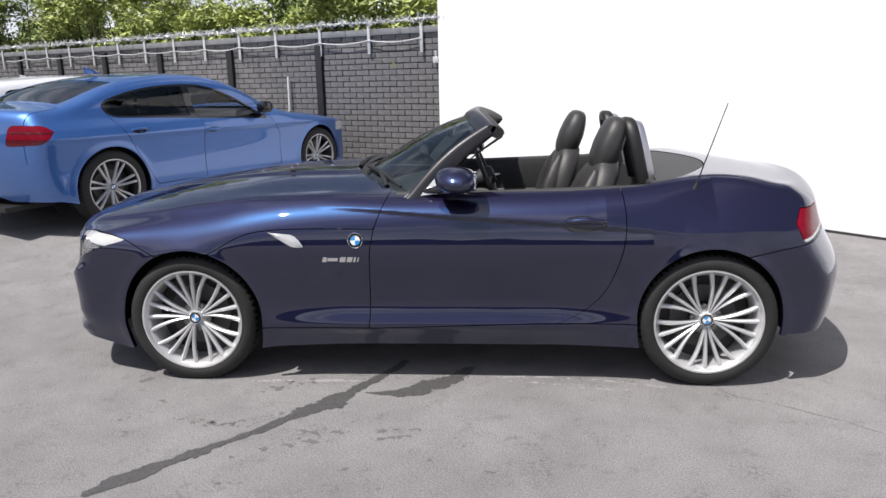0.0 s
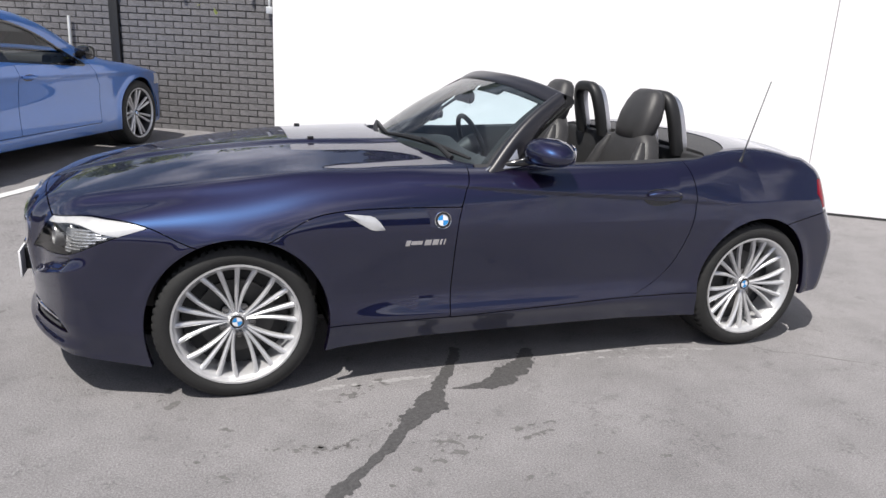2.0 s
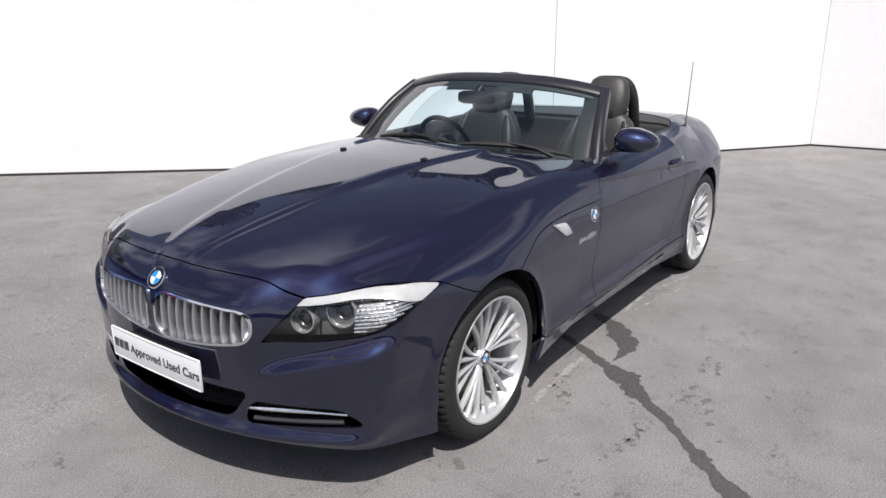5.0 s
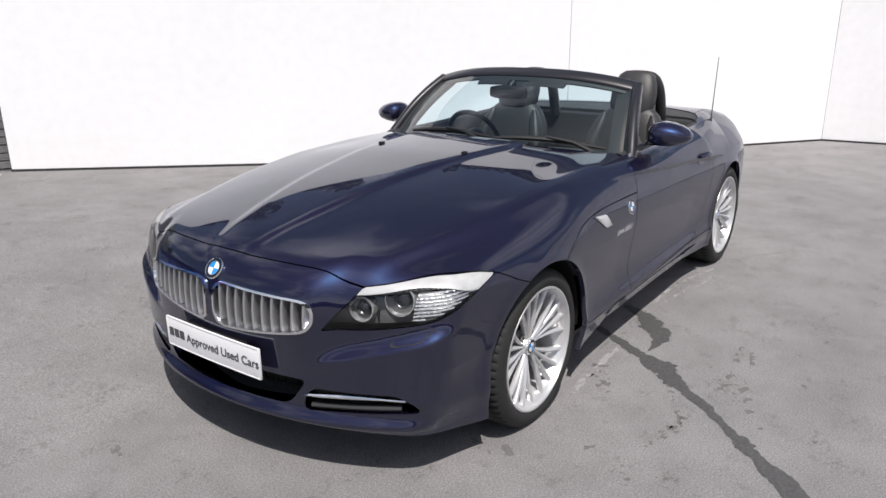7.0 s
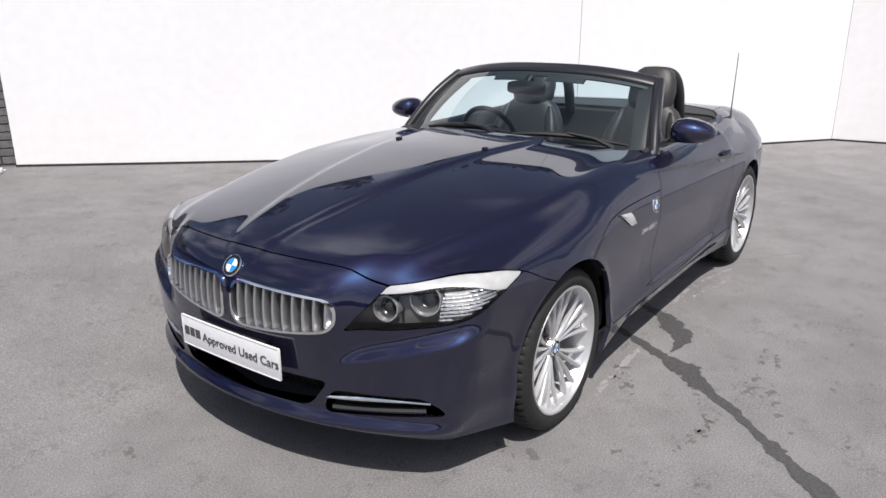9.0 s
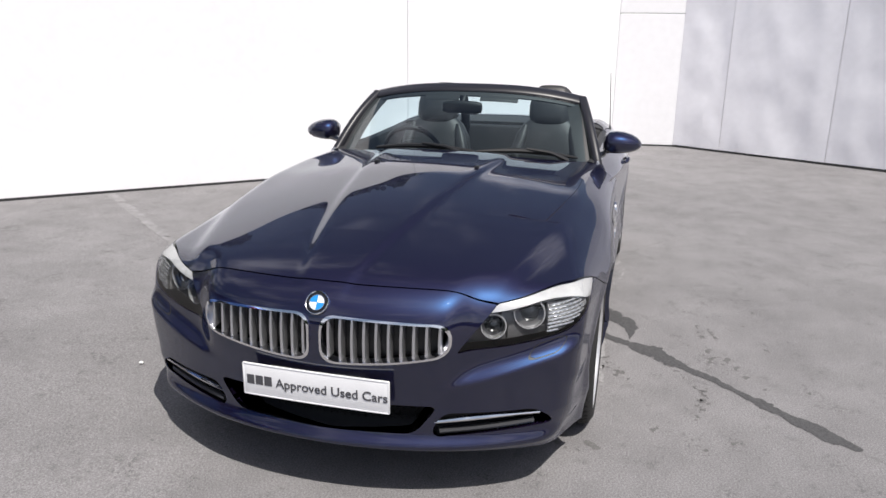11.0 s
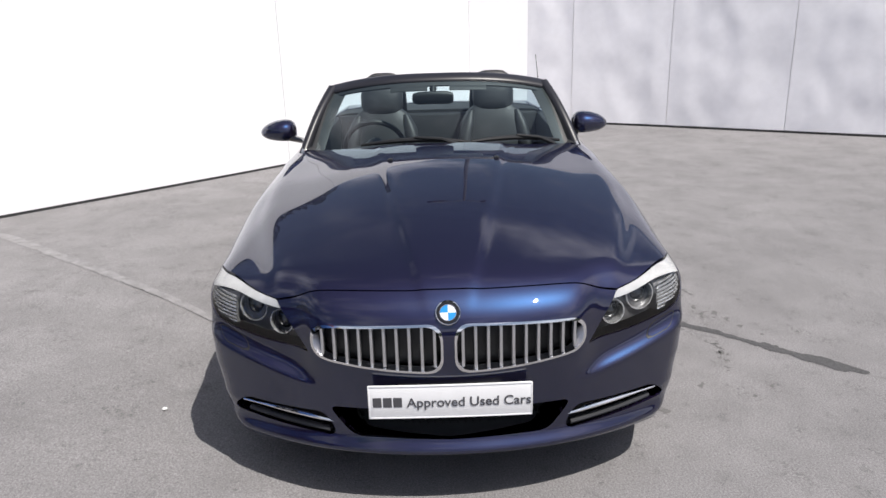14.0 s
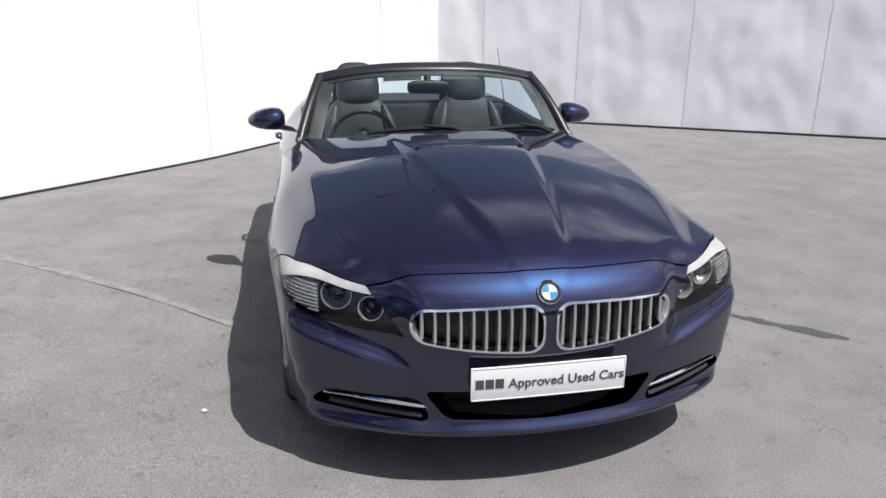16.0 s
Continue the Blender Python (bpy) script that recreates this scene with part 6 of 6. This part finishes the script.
# a tall lamp column stands beyond the walls and shows in the bonnet
lamp_post = thing("street_lamp", "tall grey twin-headed lamp column beyond the white wall", "street lamp")
lamp_post.matrix_world = pose(13.0, -0.9, 0)
bm = bmesh.new()
tube(bm, [(0, 0, 0), (0, 0, 1.2), (0, 0, 9.2)], [0.10, 0.085, 0.055], 12)
COLUMN = mat("grey_lamp_column", (0.11, 0.11, 0.115), 0.5, 0.3, vary=0.1, scale=6)
part("column", bm, COLUMN, lamp_post)
for q in (-1, 1):
    bm = bmesh.new()
    tube(bm, [(0, 0, 9.15), (0, q * 0.35, 9.25), (0, q * 0.8, 9.28)], 0.04, 8)
    part("arm", bm, COLUMN, lamp_post)
    bm = bmesh.new()
    loft(bm, [((0, q * 0.7, 9.27), (0.10, 0, 0), (0, 0, 0.05)), ((0, q * 0.85, 9.28), (0.17, 0, 0), (0, 0, 0.08)), ((0, q * 1.3, 9.28), (0.16, 0, 0), (0, 0, 0.07)), ((0, q * 1.42, 9.28), (0.08, 0, 0), (0, 0, 0.04))], 14, 2.6)
    part("lamp_head", bm, COLUMN, lamp_post)
roof_mat = mat("grey_roof_tiles", (0.22, 0.22, 0.235), 0.8, vary=0.15, scale=3)
house = thing("house", "distant house with a grey pitched roof beyond the shrubs", "house")
house.matrix_world = m_wall @ pose(9.5, 24, 0)
bm = bmesh.new()
box(bm, -4, 4, 0, 7, 0, 5.2)
part("wall", bm, mat("pale_render", (0.5, 0.49, 0.47), 0.8, vary=0.08, scale=2), house, smooth=False)
bm = bmesh.new()
rv = [bm.verts.new(p) for p in ((-4.4, -0.4, 5.1), (4.4, -0.4, 5.1), (4.4, 7.4, 5.1), (-4.4, 7.4, 5.1), (-4.4, 3.5, 7.6), (4.4, 3.5, 7.6))]
for f in ((0, 1, 5, 4), (2, 3, 4, 5), (0, 4, 3), (1, 2, 5), (3, 2, 1, 0)):
    bm.faces.new([rv[i] for i in f])
part("roof", bm, roof_mat, house, smooth=False)

# ---- distance: a ring of far trees closes the place ----
FAR = mat("far_foliage", (0.035, 0.05, 0.022), 0.9, vary=0.4, scale=0.5)
vs, fs = [], []
n = 220
for i in range(n + 1):
    a = 2 * math.pi * i / n
    p = Vector((math.cos(a), math.sin(a), 0)) * 48
    h = 5.0 + 2.2 * noise.noise(Vector((math.cos(a) * 4, math.sin(a) * 4, 0))) + 1.2 * noise.noise(Vector((math.cos(a) * 17, math.sin(a) * 17, 3))) + 0.6 * noise.noise(Vector((math.cos(a) * 60, math.sin(a) * 60, 5)))
    vs += [p + Vector((0, 0, -1)), p + Vector((0, 0, h))]
for i in range(n):
    fs.append((2 * i, 2 * i + 2, 2 * i + 3, 2 * i + 1))
tagged(raw("backdrop", vs, fs, FAR, smooth=False), "far dark line of trees round the yard", "trees", kind="structure")

# ---- marks on the ground ----
STAIN = mat("damp_dark_stain", (0.070, 0.068, 0.069), 0.6, vary=0.45, scale=70, bump=0.25, bump_scale=90)
LINE = mat("white_road_paint", (0.62, 0.62, 0.62), 0.75, vary=0.15, scale=12, bump=0.2, bump_scale=80)
FAINT = mat("worn_pale_paint", (0.223, 0.216, 0.220), 0.88, vary=0.3, scale=14, bump=0.2, bump_scale=70)


def streak(name, path, widths, material, label, category, ragged=0.5, step=0.02, seed=1, lift=0.003):
    """A flat ragged mark laid along a path on the ground."""
    pts = [Vector((x, y, 0)) for x, y in path]
    dense, wid = [], []
    for (a, b), (wa, wb) in zip(zip(pts, pts[1:]), zip(widths, widths[1:])):
        k = max(2, int((b - a).length / step))
        for i in range(k):
            dense.append(a.lerp(b, i / k))
            wid.append(wa + (wb - wa) * i / k)
    dense.append(pts[-1])
    wid.append(widths[-1])
    left, right = [], []
    for i, p in enumerate(dense):
        d = (dense[min(i + 2, len(dense) - 1)] - dense[max(i - 2, 0)]).normalized()
        w = Vector((-d.y, d.x, 0))
        wob = w * 0.5 * wid[i] * noise.noise(Vector((p.x * 6, p.y * 6, seed)))
        for lst, q in ((left, 1), (right, -1)):
            j = 1 + ragged * (noise.noise(Vector((p.x * 22, p.y * 22, seed + q * 3))) + 0.6 * noise.noise(Vector((p.x * 60, p.y * 60, seed + q * 7))))
            c = p + w * q * wid[i] * 0.5 * max(j, 0.1) + wob * ragged
            lst.append((c.x, c.y, float(ground_z(c.x, c.y)) + lift))
    n = len(dense)
    return tagged(raw(name, left + right, [(i, n + i, n + i + 1, i + 1) for i in range(n - 1)], material, smooth=False), label, category, kind="structure")


def blot(name, path, widths, material, label, ragged=0.5, broken=None, grain=40.0, step=0.008, seed=1, lift=0.002, category="stain"):
    """A flat patch with a torn outline along a path on the ground; broken (a level of the noise) leaves specks alone."""
    p, w = np.array(path, float), np.array(widths, float)
    reach = w.max() * (0.75 + ragged) + 0.02
    xs = np.arange(p[:, 0].min() - reach, p[:, 0].max() + reach, step)
    ys = np.arange(p[:, 1].min() - reach, p[:, 1].max() + reach, step)
    gx, gy = (q.ravel() for q in np.meshgrid(xs, ys, indexing='ij'))
    best, half = np.full(gx.shape, 9.0), np.zeros(gx.shape)
    for a, b, wa, wb in zip(p, p[1:], w, w[1:]):
        d = b - a
        u = np.clip(((gx - a[0]) * d[0] + (gy - a[1]) * d[1]) / (d @ d), 0, 1)
        r = np.hypot(gx - a[0] - u * d[0], gy - a[1] - u * d[1])
        near = r < best
        best, half = np.where(near, r, best), np.where(near, 0.5 * (wa + (wb - wa) * u), half)
    f = half - best
    for k in np.nonzero(np.abs(f) < reach)[0]:
        q = Vector((gx[k], gy[k], seed * 1.7))
        tear = 1.1 * noise.noise(q * 16) + 0.7 * noise.noise(q * 45) + 0.45 * noise.noise(q * 110)
        f[k] += half[k] * ragged * tear
        if broken is not None:
            f[k] = min(f[k], 0.02 * (noise.noise(q * grain) + 0.5 * noise.noise(q * grain * 2.3) - broken))
    n = len(ys)
    ok = (f > -2 * reach).reshape(len(xs), n)
    faces = [(a * n + b, (a + 1) * n + b, (a + 1) * n + b + 1, a * n + b + 1) for a in range(len(xs) - 1) for b in range(n - 1) if ok[a, b]]
    up = np.zeros((len(gx), 3))
    up[:, 2] = 1
    shape, _ = Skin(np.column_stack([gx, gy, ground_z(gx, gy) + lift]), up, faces).cut(lambda x, y, z: f)
    return tagged(raw(name, shape.v, shape.faces, material, smooth=False), label, category, kind="structure")


RUN = ((1.02, -0.62, 0.05), (0.935, -0.80, 0.05), (0.855, -0.92, 0.055), (0.795, -1.02, 0.075), (0.735, -1.115, 0.13), (0.665, -1.18, 0.095), (0.58, -1.285, 0.05), (0.500, -1.385, 0.046), (0.40, -1.485, 0.040), (0.335, -1.555, 0.050), (0.285, -1.61, 0.072), (0.215, -1.675, 0.062), (0.14, -1.755, 0.085), (0.075, -1.83, 0.085), (0.02, -1.89, 0.05))
blot("stain", [q[:2] for q in RUN], [q[2] for q in RUN], STAIN, "dark damp run of water on the concrete", 0.55, seed=3)
SIDE = ((1.36, -0.70, 0.05), (1.29, -0.82, 0.09), (1.20, -0.885, 0.12), (1.13, -0.955, 0.12), (1.04, -1.005, 0.085), (0.96, -1.012, 0.03), (0.88, -1.005, 0.012))
blot("stain", [q[:2] for q in SIDE], [q[2] for q in SIDE], STAIN, "dark damp patch branching off on the concrete", 0.55, seed=8)
SPOT = mat("faint_damp_spot", (0.128, 0.123, 0.122), 0.8, vary=0.3, scale=60, bump=0.3, bump_scale=90)
SPECKS = (
    (((0.58, -1.53), (0.70, -1.46), (0.80, -1.405), (0.91, -1.33)), 0.13, 0.22, 26),
    (((0.98, -1.385), (1.07, -1.38), (1.17, -1.37)), 0.035, 0.05, 30),
    (((0.99, -1.46), (1.06, -1.44), (1.14, -1.42)), 0.035, 0.0, 30),
    (((0.40, -0.99), (0.47, -0.93), (0.60, -0.88)), 0.09, 0.18, 34),
    (((0.08, -1.30), (0.24, -1.335), (0.42, -1.35)), 0.06, 0.15, 34),
    (((0.16, -1.32), (0.33, -1.345), (0.62, -1.19)), 0.03, 0.18, 40),
    (((-0.27, -0.90), (-0.24, -0.87)), 0.055, -0.2, 24),
    (((-0.31, -0.83), (-0.27, -0.75)), 0.045, 0.12, 34),
    (((-0.07, -1.13), (-0.03, -1.12)), 0.05, 0.05, 30),
    (((-0.19, -1.32), (-0.15, -1.33)), 0.04, 0.05, 30),
    (((-0.09, -1.44), (-0.06, -1.435)), 0.04, 0.05, 30),
    (((0.45, -1.79), (0.50, -1.81)), 0.06, 0.1, 30),
    (((0.45, -1.62), (0.47, -1.61)), 0.035, 0.0, 30),
    (((1.22, -1.60), (1.26, -1.62)), 0.03, 0.05, 30),
    (((0.90, -1.70), (0.93, -1.69)), 0.03, 0.0, 30),
    (((1.46, -1.69), (1.49, -1.69)), 0.03, -0.2, 30),
    (((-1.12, 0.28), (-1.10, 0.33)), 0.05, 0.05, 30),
    (((-0.97, 0.75), (-0.92, 0.76)), 0.04, 0.05, 30),
)
for k, (path, w, level, grain) in enumerate(SPECKS):
    blot("spot_stain", path, [w * (0.7 if i in (0, len(path) - 1) else 1.0) for i in range(len(path))], SPOT, "scattered dark damp specks on the concrete", 0.5, level, grain, 0.005, 20 + k, 0.001)
CRACK = ((2.53, -0.92), (2.61, -1.00), (2.66, -1.02), (2.74, -1.055), (2.89, -1.17), (2.96, -1.21), (3.08, -1.33), (3.3, -1.5))
blot("crack", CRACK, (0.004, 0.006, 0.003, 0.006, 0.007, 0.004, 0.006, 0.002), SPOT, "thin dark crack across the concrete", 0.8, seed=50, step=0.005, lift=0.001)
DUST = mat("pale_tyre_scuff", (0.285, 0.278, 0.28), 0.9, vary=0.2, scale=30, bump=0.2, bump_scale=90)
for k, (path, w, level) in enumerate(((((1.55, -0.845), (1.75, -0.87), (1.95, -0.925), (2.15, -0.93)), 0.018, 0.05), (((0.30, -0.885), (0.70, -0.87), (1.00, -0.885)), 0.03, 0.12), (((1.5, -0.80), (1.8, -0.795), (2.05, -0.83), (2.3, -0.90)), 0.022, 0.12))):
    blot("tyre_scuff", path, [w] * len(path), DUST, "pale dusty tyre scuff on the concrete", 0.5, level, 26, 0.006, 60 + k, 0.001)
streak("parking_line", ((-1.9, 1.62), (-1.24, 2.60), (-0.53, 3.64), (0.10, 4.48), (0.60, 5.14)), (0.085, 0.09, 0.09, 0.09, 0.09), LINE, "white painted parking line, a little worn", "road marking", 0.12, seed=5)
streak("parking_line", ((-4.6, 3.05), (-3.8, 3.95), (-3.1, 4.9)), (0.09, 0.09, 0.09), LINE, "white painted parking line beside the saloon", "road marking", 0.12, seed=6)
blot("worn_line", ((2.75, 3.85), (2.3, 3.3), (1.68, 2.56), (1.2, 1.95), (0.62, 1.15)), (0.08, 0.09, 0.08, 0.07, 0.05), FAINT, "faint worn parking line on the concrete", 0.35, -0.45, 7, 0.015, 9, 0.001, "road marking")
PALE = mat("white_pebble", (0.8, 0.8, 0.78), 0.6)
bm = bmesh.new()
bmesh.ops.create_icosphere(bm, subdivisions=2, radius=0.011)
for v in bm.verts:
    v.co *= 1 + 0.3 * noise.noise(v.co * 90)
    v.co.z *= 0.6
o = part("pebble", bm, PALE)
o.location = (-0.25, 1.18, float(ground_z(-0.25, 1.18)) + 0.006)
tagged(o, "small white pebble lying on the concrete", "pebble")
bm = bmesh.new()
bmesh.ops.create_icosphere(bm, subdivisions=4, radius=0.09)
for v in bm.verts:
    k = noise.noise(v.co * 14) * 0.5 + noise.noise(v.co * 40) * 0.35
    v.co *= 1 + k
    v.co.z = max(v.co.z * 0.75, -0.04)
    v.co.x *= 1.3
o = part("plastic_bag", bm, mat("crumpled_white_plastic", (0.74, 0.74, 0.75), 0.35, vary=0.3, scale=25), smooth=False)
o.location = (0.42, 4.98, float(ground_z(0.42, 4.98)) + 0.04)
tagged(o, "crumpled pale plastic bag lying by the wall", "litter")

# ---- bricks ----
brick_meshes = []
for variant in range(4):
    r = random.Random(variant)
    me = bpy.data.meshes.new("brick")
    w, h = 0.2155, 0.066
    fx, bz = 0.004, 0.004
    j = [r.uniform(-0.0015, 0.0015) for _ in range(4)]
    v = [(0, 0.012, 0), (w, 0.012, 0), (w, 0.012, h), (0, 0.012, h), (fx, j[0], bz), (w - fx, j[1], bz), (w - fx, j[2], h - bz), (fx, j[3], h - bz)]
    me.from_pydata(v, [], [(4, 5, 6, 7), (0, 1, 5, 4), (1, 2, 6, 5), (2, 3, 7, 6), (3, 0, 4, 7)])
    me.materials.append(BRICK)
    brick_meshes.append(me)
rest_v, rest_f = [], []
made = 0
for row in range(25):
    z = 0.16 + 0.075 * row
    shift = (row % 2) * 0.1125 - 0.2
    k = 0
    while True:
        s = shift + 0.2255 * k
        k += 1
        if s > 10.6:
            break
        if s < -0.25:
            continue
        r = random.Random(row * 1000 + k)
        pz, py = z + r.uniform(-0.002, 0.002), r.uniform(-0.004, 0.003)
        if s < 2.75 and made < 300:
            b = new("brick", brick_meshes[r.randrange(4)])
            b.parent = brick_wall
            b.matrix_world = m_wall @ pose(s, py, pz)
            made += 1
        else:
            i = len(rest_v)
            for q in brick_meshes[0].vertices:
                rest_v.append(m_wall @ Vector((q.co.x + s, q.co.y + py, q.co.z + pz)))
            rest_f += [tuple(i + a for a in p.vertices) for p in brick_meshes[0].polygons]
tagged(raw("bricks", rest_v, rest_f, BRICK, brick_wall, smooth=False), kind="stuff")
